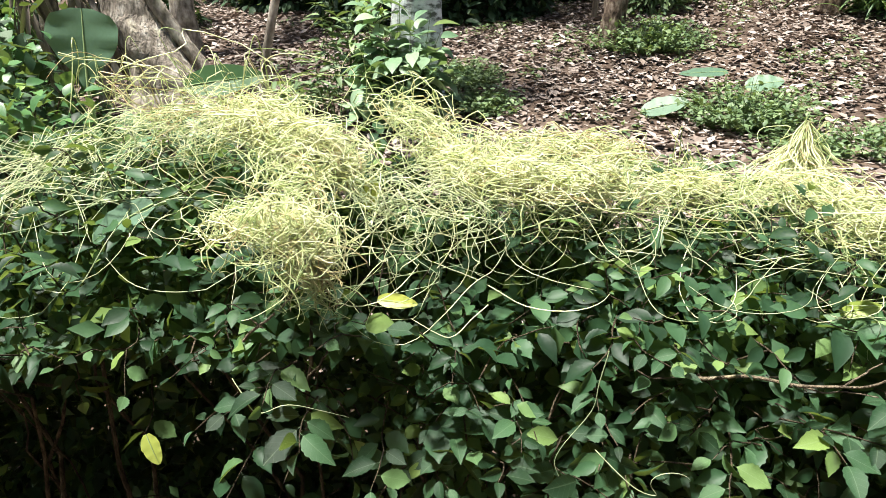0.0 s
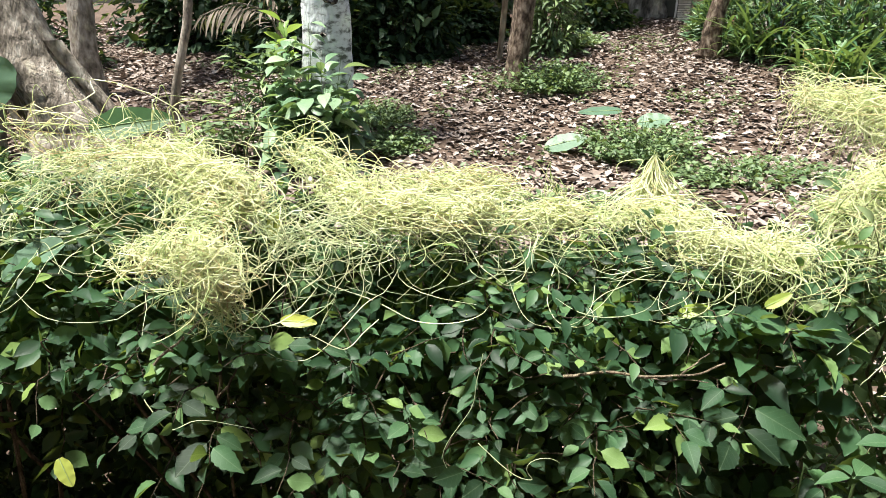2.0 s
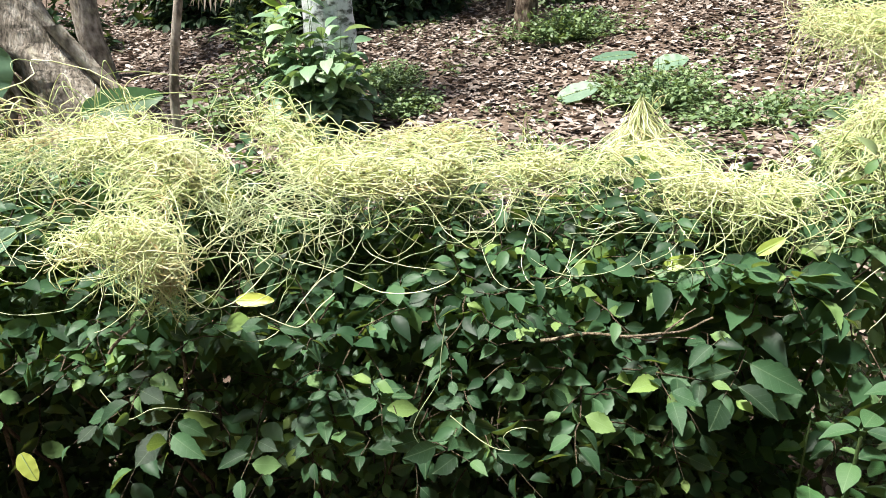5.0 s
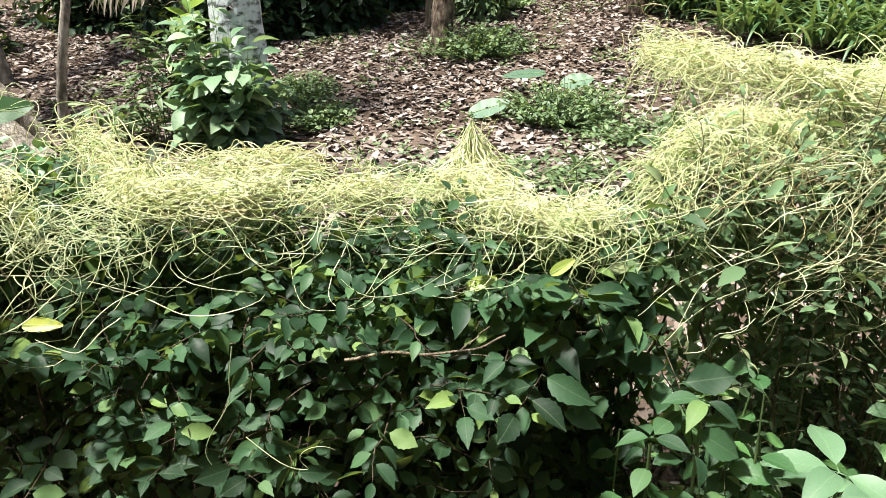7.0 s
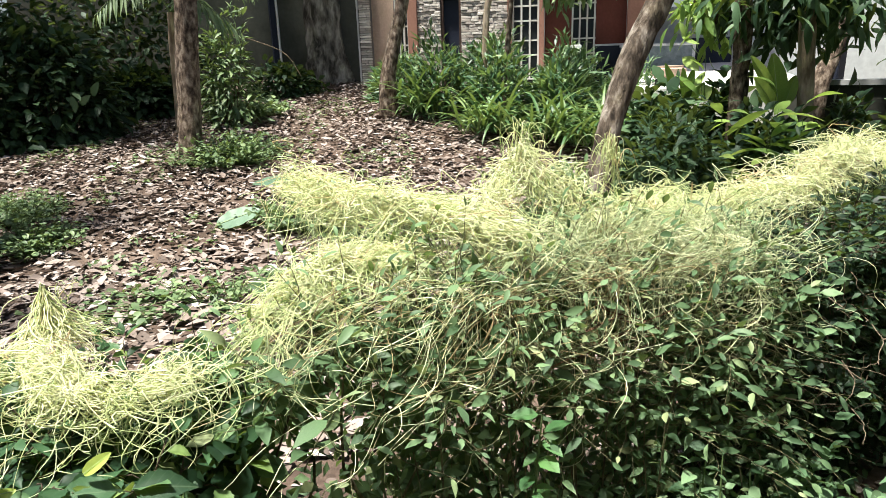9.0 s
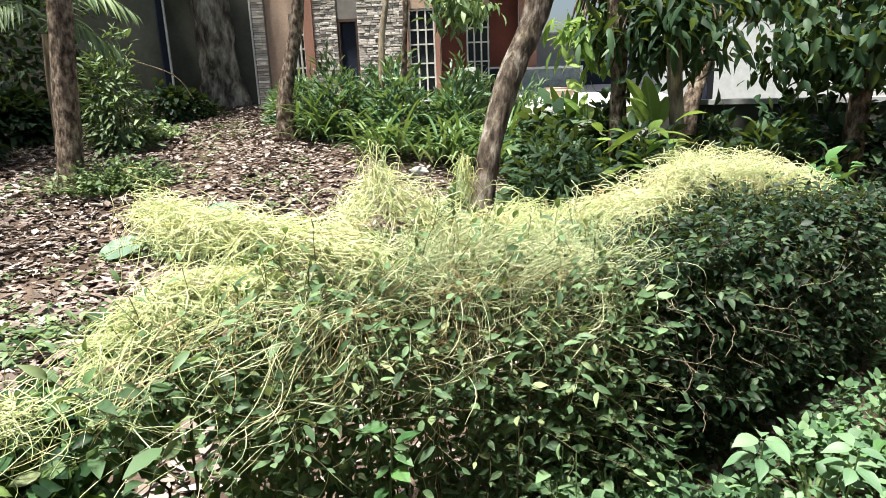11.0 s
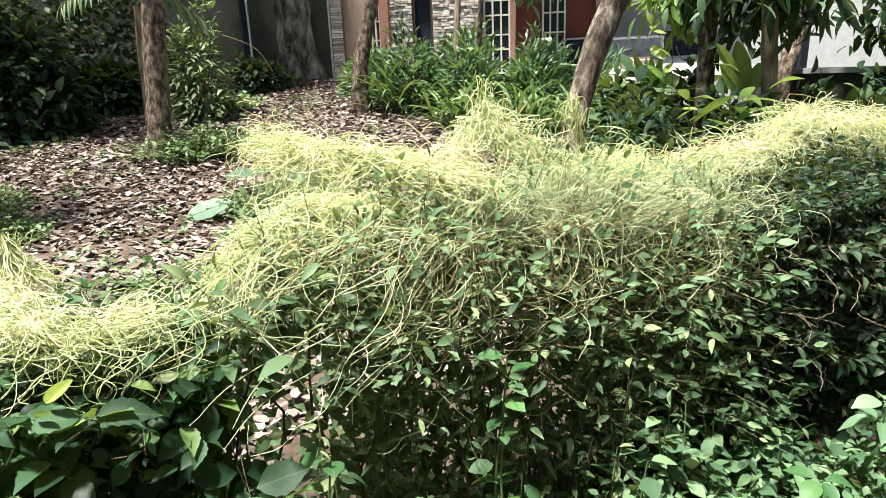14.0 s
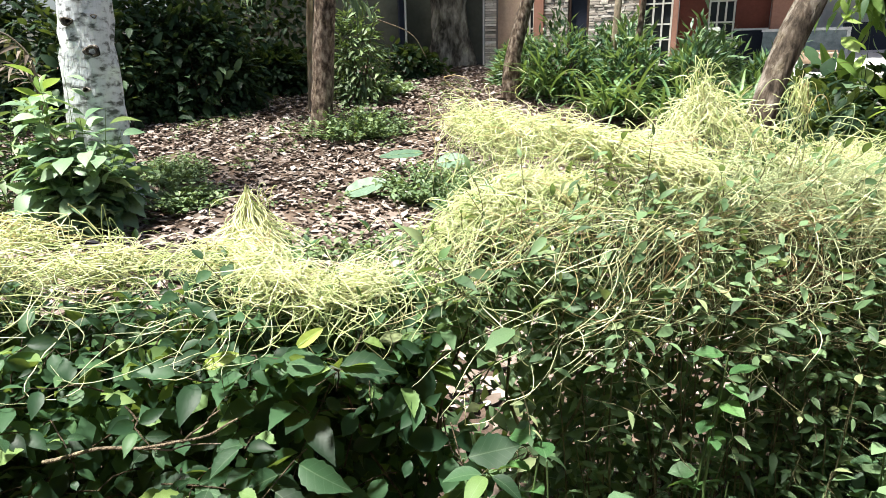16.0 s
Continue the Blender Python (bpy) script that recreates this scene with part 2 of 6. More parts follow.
def soup_mesh(name, V, F, mat, smooth=False):
    V, F = np.asarray(V, np.float32), np.asarray(F, np.int32)
    me = bpy.data.meshes.new(name)
    k = F.shape[1]
    me.vertices.add(len(V))
    me.vertices.foreach_set("co", V.ravel())
    me.loops.add(F.size)
    me.loops.foreach_set("vertex_index", F.ravel())
    me.polygons.add(len(F))
    me.polygons.foreach_set("loop_start", np.arange(len(F), dtype=np.int32) * k)
    if smooth:
        me.polygons.foreach_set("use_smooth", np.ones(len(F), dtype=bool))
    me.update(calc_edges=True)
    me.validate()
    me.materials.append(mat)
    return me


def join(*soups):
    Vs, Fs, n = [], [], 0
    for V, F in soups:
        Vs.append(V)
        Fs.append(F + n)
        n += len(V)
    return np.concatenate(Vs), np.concatenate(Fs)


def mesh_part(name, me, parent, label="", kind=""):
    ob = new(name, me)
    ob.parent = parent
    return tagged(ob, label, kind=kind)


def thing(name, label, category, loc=(0, 0, 0), group="", rot=0.0):
    ob = new(name)
    ob.empty_display_size = 0.1
    ob.matrix_world = pose(*loc, 0, 0, rot)
    return tagged(ob, label, category, group)


def part(name, bm, material, parent, label=""):
    me = bpy.data.meshes.new(name)
    bm.to_mesh(me)
    bm.free()
    me.materials.append(material)
    return mesh_part(name, me, parent, label)


def box_bm(x0, x1, y0, y1, z0, z1, bevel=0.0):
    bm = bmesh.new()
    bmesh.ops.create_cube(bm, size=1, matrix=Matrix.Translation(((x0 + x1) / 2, (y0 + y1) / 2, (z0 + z1) / 2)) @ Matrix.Diagonal((x1 - x0, y1 - y0, z1 - z0, 1)))
    if bevel:
        bmesh.ops.bevel(bm, geom=bm.edges[:], offset=bevel, segments=2, affect="EDGES")
    return bm


def unit(v):
    return v / np.maximum(np.linalg.norm(v, axis=-1, keepdims=True), 1e-9)


def leaf_shape(width=0.55, fold=0.25, droop=0.25, teeth=0.0, stalk=0.12, wave=0.0, fine=False, mid_shape=False):
    """A leaf of length 1 along +y, its face up: vertices and triangles."""
    t = np.array([0.0, 0.09, 0.22, 0.38, 0.54, 0.70, 0.86, 1.0])
    w = np.array([0.0, 0.40, 0.78, 0.98, 1.0, 0.80, 0.36, 0.0]) * width / 2
    if not fine and not mid_shape:
        q = np.array([0.0, 0.17, 0.45, 0.76, 1.0])
        t, w = q, np.interp(q, t, w) * np.array([0, 1.1, 1.05, 1.05, 0])
    elif fine:
        q = np.array([0.0, 0.06, 0.14, 0.22, 0.3, 0.38, 0.46, 0.54, 0.62, 0.7, 0.78, 0.86, 0.93, 1.0])
        t, w = q, np.interp(q, t, w)
    n = len(t)
    z = -droop * t ** 2
    y = stalk + (1 - stalk) * t
    mid = np.stack([0 * t, y, z], 1)
    tooth = np.where(np.arange(n) % 2 == 0, 1 + teeth, 1 - teeth)
    sides = []
    for sgn in (-1, 1):
        ww = w * tooth
        sides.append(np.stack([sgn * ww, y + 0.04 * ww, z + fold * ww + wave * np.sin(9 * t + sgn)], 1)[1:-1])
    stem = np.array([[0.012, 0, 0.0], [-0.012, 0, 0.0]])
    V = np.concatenate([mid, sides[0], sides[1], stem])
    L, R, S = n, n + n - 2, n + 2 * (n - 2)
    F = [(0, 1, L), (0, R, 1)]
    for i in range(n - 3):
        F += [(1 + i, 2 + i, L + i), (2 + i, L + i + 1, L + i), (1 + i, R + i, 2 + i), (2 + i, R + i, R + i + 1)]
    F += [(n - 2, n - 1, L + n - 3), (n - 2, R + n - 3, n - 1), (S, 0, S + 1)]
    return V, np.array(F)


def simple_leaf(width=0.4, fold=0.2, droop=0.2):
    V = np.array([[0, 0, 0], [-width / 2, 0.45, fold * width / 2 - droop * 0.2], [width / 2, 0.45, fold * width / 2 - droop * 0.2], [0, 0.5, -droop * 0.25], [0, 1, -droop]])
    return V, np.array([(0, 3, 1), (0, 2, 3), (3, 4, 1), (3, 2, 4)])


def basis(D, N):
    y = unit(D)
    x = unit(np.cross(y, N))
    return x, y, np.cross(x, y)


def place_leaves(shape, P, D, N, S):
    V, F = shape
    x, y, z = basis(D, N)
    S = np.asarray(S)[:, None, None]
    W = P[:, None] + S * (V[None, :, 0:1] * x[:, None] + V[None, :, 1:2] * y[:, None] + V[None, :, 2:3] * z[:, None])
    idx = F[None] + (np.arange(len(P)) * len(V))[:, None, None]
    return W.reshape(-1, 3), idx.reshape(-1, 3)


def leaf_objects(name, shapes, mat, P, D, N, S, parent):
    """Leaves as objects of their own that share a few meshes."""
    meshes = [soup_mesh(name, *s, VEINED.get(mat.name, mat), True) for s in shapes]
    x, y, z = basis(D, N)
    for i in range(len(P)):
        ob = new(name, meshes[i % len(meshes)])
        ob.parent = parent
        s = S[i]
        ob.matrix_basis = Matrix(((*(s * np.array([x[i, 0], y[i, 0], z[i, 0]])), P[i, 0]),
                                  (*(s * np.array([x[i, 1], y[i, 1], z[i, 1]])), P[i, 1]),
                                  (*(s * np.array([x[i, 2], y[i, 2], z[i, 2]])), P[i, 2]), (0, 0, 0, 1)))


def tubes(L, R, k=3):
    """Tubes of k sides along N polylines of S points (array N, S, 3) with radii R (N, S)."""
    N, S = L.shape[:2]
    T = unit(np.gradient(L, axis=1))
    ref = unit(rng.normal(size=(N, 1, 3)))
    a = unit(np.cross(T, ref))
    b = np.cross(T, a)
    ang = np.arange(k) * 2 * np.pi / k
    ring = a[:, :, None] * np.cos(ang)[None, None, :, None] + b[:, :, None] * np.sin(ang)[None, None, :, None]
    V = L[:, :, None] + ring * np.broadcast_to(R, (N, S))[:, :, None, None]
    n = np.arange(N)[:, None, None] * S * k
    s = np.arange(S - 1)[None, :, None] * k
    j = np.arange(k)[None, None, :]
    j2 = (j + 1) % k
    F = np.stack([n + s + j, n + s + j2, n + s + k + j2, n + s + k + j], -1).reshape(-1, 4)
    return V.reshape(-1, 3), F


def smooth_noise(n, s, knots, amp):
    """n smooth random curves of s samples."""
    k = rng.normal(size=(n, knots)) * amp
    x = np.linspace(0, knots - 1.001, s)
    i = x.astype(int)
    f = x - i
    f = f * f * (3 - 2 * f)
    return k[:, i] * (1 - f) + k[:, np.minimum(i + 1, knots - 1)] * f


# ---- the ground ----
def ground_z(x, y):
    x, y = np.asarray(x, float), np.asarray(y, float)
    rise = 0.14 * np.clip(y - 6.2, 0, 9) + 0.03 * np.clip(x, 0, 10) * np.clip((y - 6) / 3, 0, 1)
    bumps = 0.02 * np.sin(1.7 * x + 0.6) * np.cos(1.3 * y) + 0.012 * np.sin(3.9 * x + 2.1 * y)
    return rise + bumps * np.clip((np.hypot(x, y) - 1.0) / 2, 0.3, 1)


def build_ground():
    s = np.sinh(np.linspace(-1, 1, 131) * 5.2)
    s = s / s[-1]
    gx, gy = np.meshgrid(s * 400 + 2, s * 400 + 5, indexing="ij")
    n = gx.shape[0]
    gz = ground_z(gx, gy)
    V = np.stack([gx, gy, gz], -1).reshape(-1, 3)
    i, j = np.meshgrid(np.arange(n - 1), np.arange(n - 1), indexing="ij")
    F = np.stack([i * n + j, (i + 1) * n + j, (i + 1) * n + j + 1, i * n + j + 1], -1).reshape(-1, 4)
    tagged(new("ground", soup_mesh("ground", V, F, M_SOIL, True)), "bare brown garden soil rising gently to a house", "ground", kind="structure")


build_ground()

# ---- hedge and dodder ----
TOP_X = [-3.0, -1.2, -0.86, -0.63, -0.46, -0.34, -0.16, -0.03, 0.1, 0.29, 0.5, 0.72, 0.9, 1.0, 1.1, 1.2, 1.32, 1.45, 1.6, 1.87, 1.98, 2.1, 2.33, 2.45, 2.7, 3.03, 3.43, 3.75, 4.25, 4.8, 5.5]
TOP_Z = [1.22, 1.22, 1.22, 1.27, 1.27, 1.24, 1.24, 1.24, 1.17, 1.17, 1.11, 1.09, 1.05, 1.05, 1.08, 1.12, 1.17, 1.18, 1.22, 1.20, 1.25, 1.22, 1.18, 1.15, 1.10, 1.10, 1.10, 1.18, 1.11, 1.02, 0.95]
FRONT_X = [-3.0, 0.0, 0.8, 1.0, 1.3, 1.6, 2.2, 2.6, 3.0, 3.6, 5.5]
FRONT_Y = [0.70, 0.76, 0.80, 0.86, 0.94, 0.95, 0.97, 0.88, 0.80, 0.82, 0.85]
FRONT_Z = [1.06, 1.06, 1.05, 1.02, 1.14, 1.12, 1.10, 1.06, 1.08, 1.10, 1.08]
ARC = np.array([0.0, 0.5, 0.85, 1.0, 1.22, 1.45, 1.6, 2.0])


def hedge_surface(x, s, h=0.0, sink=0.0):
    """A point of the hedge's skin: x along it, s metres up the front, over the top and down the back, h out of it."""
    zt, yf, zf = np.interp(x, TOP_X, TOP_Z) - sink, np.interp(x, FRONT_X, FRONT_Y), np.interp(x, FRONT_X, FRONT_Z) - sink * 0.6
    tuck = np.interp(x, [-3.0, -0.42, -0.15, 1.0], [0.30, 0.28, 0.07, 0.06])
    ys = np.stack([yf + 0.02 + tuck, yf - 0.03 + tuck * 0.9, yf - 0.01 + tuck * 0.4, yf + 0.07, (yf + 1.3) / 2, 1.28 + 0 * x, 1.42 + 0 * x, 1.5 + 0 * x], -1)
    zs = np.stack([zf - 0.98, zf - 0.5, zf - 0.15, zf, (zf + zt) / 2 + 0.02, zt, zt - 0.08, zt - 0.5], -1)
    s = np.clip(s, 0, 1.999)
    i = np.clip(np.searchsorted(ARC, s, side="right") - 1, 0, 6)
    f = (s - ARC[i]) / (ARC[i + 1] - ARC[i])
    def at(a, k):
        return np.take_along_axis(a, k[..., None], -1)[..., 0]
    y0, y1, z0, z1 = at(ys, i), at(ys, i + 1), at(zs, i), at(zs, i + 1)
    g = f * f * (3 - 2 * f) * 0.5 + f * 0.5
    y, z = y0 + (y1 - y0) * g, z0 + (z1 - z0) * g
    a = np.interp(s, [0, 0.75, 1.0, 1.3, 1.5, 2.0], [-0.05, 0.05, 0.75, 1.35, 1.7, 3.0])
    ny, nz = -np.cos(a), np.sin(a)
    return np.stack([x + 0 * s, y + h * ny, z + h * nz], -1), np.stack([0 * s, ny, nz], -1)


HEDGE_LEAVES = [leaf_shape(0.48, 0.35, 0.16, 0.03, mid_shape=True), leaf_shape(0.40, 0.5, 0.28, 0.04, mid_shape=True), leaf_shape(0.54, 0.22, 0.10, 0.03, wave=0.03, mid_shape=True), leaf_shape(0.44, 0.4, 0.40, 0.03, mid_shape=True)]
NEAR_LEAVES = [leaf_shape(0.50, 0.35, 0.16, 0.075, fine=True), leaf_shape(0.46, 0.6, 0.28, 0.075, fine=True), leaf_shape(0.56, 0.22, 0.10, 0.075, wave=0.03, fine=True), leaf_shape(0.48, 0.45, 0.45, 0.075, fine=True)]
SLIM_LEAVES = [leaf_shape(0.34, 0.25, 0.2, 0.06, mid_shape=True), leaf_shape(0.28, 0.35, 0.35, 0.0, mid_shape=True), leaf_shape(0.40, 0.15, 0.12, 0.06, wave=0.02, mid_shape=True), leaf_shape(0.32, 0.3, 0.45, 0.0, mid_shape=True)]


PLAIN_LEAVES = [leaf_shape(0.48, 0.35, 0.16), leaf_shape(0.40, 0.5, 0.28), leaf_shape(0.54, 0.22, 0.10), leaf_shape(0.44, 0.4, 0.40)]
HEDGE_MIX = [HEDGE_LEAVES[0], NEAR_LEAVES[1], NEAR_LEAVES[2], HEDGE_LEAVES[3]]


def hedge(name, label, x0, x1, twigs, size, mat, s_low, seed_sink, inner, per_twig=(5, 9), reach=0.16, parts=300, part_x=(0, 1), shapes=HEDGE_LEAVES, near_shapes=None, wood=16, lift=0.25, depth=0.55, heart=1.0, gaps=0.2, twig=None):
    ob = thing(name, label, "hedge", ((x0 + x1) / 2, 1.1, 0))
    org = np.array([(x0 + x1) / 2, 1.1, 0])
    # twigs with leaves on the skin
    x = rng.uniform(x0, x1, twigs)
    s = s_low + (1.62 - s_low) * rng.random(twigs) ** 0.72
    dens = 0.5 + 0.5 * np.sin(x * 9.1 + 2.0 * np.sin(s * 7.3 + x)) * np.cos(s * 13.0 + x * 5.3)
    thin = np.where((s < 0.92) & (x < 0.1), np.where(x < -0.22, 0.03, 0.8), 1.0) * np.where((s < 0.86) & (x > 0.68) & (x < 1.15), 0.25, 1.0) * np.where((s < 0.98) & (x > 1.11) & (x < 1.34), 0.08, np.where((s < 0.68) & (x > 1.1) & (x < 2.0), 0.10, np.where((x > 1.42) & (x < 2.1) & (s < 0.92), 0.8, 1.0)))
    thin = thin * np.where((x > 1.12) & (x < 2.5) & (s > 0.92), 0.45, 1.0)
    thin = thin * np.where(x < -1.6, 0.3, 1.0)
    keep = rng.random(twigs) < (gaps + (1 - gaps) * dens ** 0.8) * thin
    x, s = x[keep], s[keep]
    m = len(x)
    P, n = hedge_surface(x, s, -rng.uniform(0.01, 0.15, m), seed_sink)
    d = unit(n * 0.7 + rng.normal(size=(m, 3)) * 0.55 + np.array([0, -0.05, lift]))
    ln = rng.uniform(0.5, 1.25, m) * reach
    t = np.linspace(0, 1, 6)
    sag = -0.25 * ln[:, None] * t ** 2
    L = P[:, None] + d[:, None] * (ln[:, None] * t)[:, :, None]
    L[:, :, 2] += sag
    L += np.stack([smooth_noise(m, 6, 4, 0.008) for _ in range(3)], -1)
    soups = [tubes(L, np.linspace(0.0020, 0.0009, 6)[None])]
    # woody stems from the ground
    k = int((x1 - x0) * wood)
    bx = rng.uniform(x0, x1, k)
    tt = np.linspace(0, 1, 9)
    ex = bx + rng.normal(size=k) * 0.18
    top, _ = hedge_surface(ex, rng.uniform(0.85, 1.5, k), -0.10, seed_sink)
    base = np.stack([bx, rng.uniform(1.05, 1.35, k), ground_z(bx, 1.2 + 0 * bx) - 0.05], -1)
    W = base[:, None] + (top - base)[:, None] * tt[None, :, None]
    W += np.stack([smooth_noise(k, 9, 5, 0.05) for _ in range(3)], -1) * np.sin(np.pi * tt)[None, :, None]
    soups.append(tubes(W, np.linspace(0.006, 0.0016, 9)[None] * rng.uniform(0.6, 1.6, (k, 1)), 5))
    V, F = join(*soups)
    mesh_part("branch_tangle", soup_mesh("branch_tangle", V - org, F, twig or M_TWIG, True), ob, "thin brown twigs and woody stems", "stuff")
    # leaves
    lp, ld, ln_, lsz = [], [], [], []
    for i in range(m):
        q = rng.integers(*per_twig)
        f = np.linspace(0.2, 1.0, q)
        p = np.stack([np.interp(f, t, L[i, :, c]) for c in range(3)], -1)
        side = unit(np.cross(d[i], [0, 0, 1.0]) + 1e-6)
        sgn = np.where(np.arange(q) % 2 == 0, 1, -1)[:, None]
        dirs = d[i] * 0.45 + side * sgn * 0.9 + rng.normal(size=(q, 3)) * 0.25 + np.array([0, 0, -0.28])
        dirs[-1] = d[i] + np.array([0, 0, -0.3])
        lp.append(p), ld.append(unit(dirs))
        ln_.append(unit(np.array([0, 0, 0.85]) + n[i] * 0.7 + rng.normal(size=(q, 3)) * 0.55))
        lsz.append(size * (np.interp(x[i], [0.55, 0.85, 1.15, 1.2], [1.0, 1.6, 1.7, 1.0]) if s[i] < 1.0 else 0.9) * rng.uniform(0.65, 1.45) * np.where(f > 0.9, rng.uniform(0.5, 0.9), 1.0) * rng.uniform(0.8, 1.15, q))
    # leaves deeper inside
    xi = rng.uniform(x0, x1, inner)
    roof = (rng.random(inner) < 0.75) | ((xi < -0.15) & (rng.random(inner) < 0.96))
    pi, ni = hedge_surface(xi, np.where(roof, rng.uniform(0.98, 1.8, inner), rng.uniform(s_low * 0.6, 1.0, inner)), -np.where(roof, rng.uniform(0.04, 0.2, inner), rng.uniform(0.15, depth, inner)), seed_sink)
    lp.append(pi), ld.append(unit(rng.normal(size=(inner, 3)) + np.array([0, -0.2, -0.4])))
    ln_.append(unit(rng.normal(size=(inner, 3)) * 0.5 + np.array([0, -0.4, 0.7]))), lsz.append(size * rng.uniform(0.75, 1.2, inner))
    # the shaded heart of the hedge, down to the ground
    core = int(inner * heart)
    cx_ = rng.uniform(x0, x1, core)
    cx_ = np.where((cx_ > 1.16) & (cx_ < 1.40) & (rng.random(core) < 0.8), cx_ + 0.3, cx_)
    cy_ = np.interp(cx_, FRONT_X, FRONT_Y) + np.interp(cx_, [-0.2, 0.2], [0.60, 0.16]) + np.interp(cx_, [-0.2, 0.2], [0.3, 0.55]) * rng.random(core) ** 1.3
    pc = np.stack([cx_, cy_, 0.03 + 0.92 * rng.random(core)], -1)
    lp.append(pc), ld.append(unit(rng.normal(size=(core, 3)) + np.array([0, -0.2, -0.3])))
    ln_.append(unit(rng.normal(size=(core, 3)) + np.array([0, -0.6, 0.4]))), lsz.append(size * rng.uniform(0.9, 1.5, core))
    outer = sum(len(a) for a in lp[:m])
    P, D, N, S = np.concatenate(lp), np.concatenate(ld), np.concatenate(ln_), np.concatenate(lsz)
    front = np.nonzero((np.arange(len(P)) < outer) & (P[:, 1] < np.interp(P[:, 0], FRONT_X, FRONT_Y) + 0.04) & (P[:, 0] > part_x[0]) & (P[:, 0] < part_x[1]) & (P[:, 2] > 0.5))[0]
    pick = np.zeros(len(P), bool)
    pick[rng.permutation(front)[:parts]] = True
    rest = ~pick
    shp = np.where(np.arange(len(P)) < outer, rng.integers(0, 4, len(P)), 4)
    forms = list(shapes) + [simple_leaf(0.55, 0.3, 0.15)]
    soups = [place_leaves(forms[j], P[rest & (shp == j)] - org, D[rest & (shp == j)], N[rest & (shp == j)], S[rest & (shp == j)]) for j in range(5)]
    mesh_part("foliage", soup_mesh("foliage", *join(*soups), mat, True), ob, "dense small toothed green leaves", "stuff")
    leaf_objects("leaf", near_shapes or shapes, mat, P[pick] - org, D[pick], N[pick], S[pick], ob)
    return ob


hedge("hedge_bush", "clipped hedge of glossy dark green toothed leaves under yellow dodder", -3.0, 1.09, 2900, 0.046, M_HEDGE, 0.3, 0.05, 14000, part_x=(-0.9, 1.1), shapes=HEDGE_MIX, near_shapes=NEAR_LEAVES, heart=2.4, gaps=0.12)
hedge("hedge_bush", "thin straggly hedge shrub with small leaves and bare twigs", 1.12, 2.65, 3000, 0.047, M_SMALL, 0.12, 0.09, 1700, per_twig=(3, 8), reach=0.28, shapes=SLIM_LEAVES, wood=24, lift=0.85, part_x=(1.1, 2.6), twig=M_PALETWIG, heart=2.4)
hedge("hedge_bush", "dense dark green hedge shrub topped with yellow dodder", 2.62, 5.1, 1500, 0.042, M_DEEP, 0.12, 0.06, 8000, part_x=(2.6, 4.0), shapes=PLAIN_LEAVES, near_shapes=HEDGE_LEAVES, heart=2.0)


def waves(n, s, amp, terms=4, fall=1.25):
    """n smooth meanders of s samples, sums of a few slow waves."""
    t = np.linspace(0, 1, s)[None]
    out = np.zeros((n, s))
    for k in range(1, terms + 1):
        out += rng.normal(size=(n, 1)) / k ** fall * np.sin(np.pi * k * t + rng.uniform(0, 2 * np.pi, (n, 1)))
    return out * amp


def smooth_line(line, n=60):
    """A smooth curve through control points of x, y, z and girth, in equal steps."""
    line = np.asarray(line, float)
    q = np.linspace(0, len(line) - 1, n)
    C = np.stack([np.interp(q, np.arange(len(line)), line[:, c]) for c in range(line.shape[1])], -1)
    for _ in range(10):
        C[1:-1] = (C[:-2] + 2 * C[1:-1] + C[2:]) / 4
    d = np.concatenate([[0], np.cumsum(np.linalg.norm(np.diff(C[:, :3], axis=0), axis=1))])
    g = np.linspace(0, d[-1], n)
    return np.stack([np.interp(g, d, C[:, c]) for c in range(C.shape[1])], -1), d[-1]


STEPS = 18
T = np.linspace(0, 1, STEPS)[None]


def at_line(C, total, u):
    """Points of a smooth curve at distances u, turned back at its ends."""
    u = np.abs(np.mod(u + total, 2 * total) - total)
    f = u / total * (len(C) - 1)
    i = np.clip(f.astype(int), 0, len(C) - 2)
    f = (f - i)[..., None]
    return C[i] * (1 - f) + C[i + 1] * f


def strands_along(line, n, length, curl=0.35):
    """Strands that run along a ridge and weave about it, some of them coiling."""
    C, total = smooth_line(line)
    u = rng.uniform(0, total, (n, 1)) + rng.choice([-1, 1], (n, 1)) * rng.uniform(0.15, 1.1, (n, 1)) * length * T + waves(n, STEPS, 0.022, 6, 0.9)
    p = at_line(C, total, u)
    r = p[..., 3]
    q = p[..., :3].copy()
    seat = rng.normal(size=(n, 3, 1)) * np.array([0.45, 0.55, 0.38])[None, :, None]
    for c, w in ((0, 0.7), (1, 0.75), (2, 0.5)):
        q[..., c] += r * (seat[:, c] + waves(n, STEPS, w * 1.45, 7, 0.9))
    ph, turn = rng.uniform(0, 6.3, (n, 1)), rng.uniform(3.0, 9.0, (n, 1))
    coil = np.where(rng.random((n, 1)) < curl + 0.2, rng.uniform(0.005, 0.026, (n, 1)), 0.0)
    q[..., 0] += coil * np.sin(ph + turn * T)
    q[..., 2] += coil * 0.8 * np.cos(ph + turn * T)
    return q


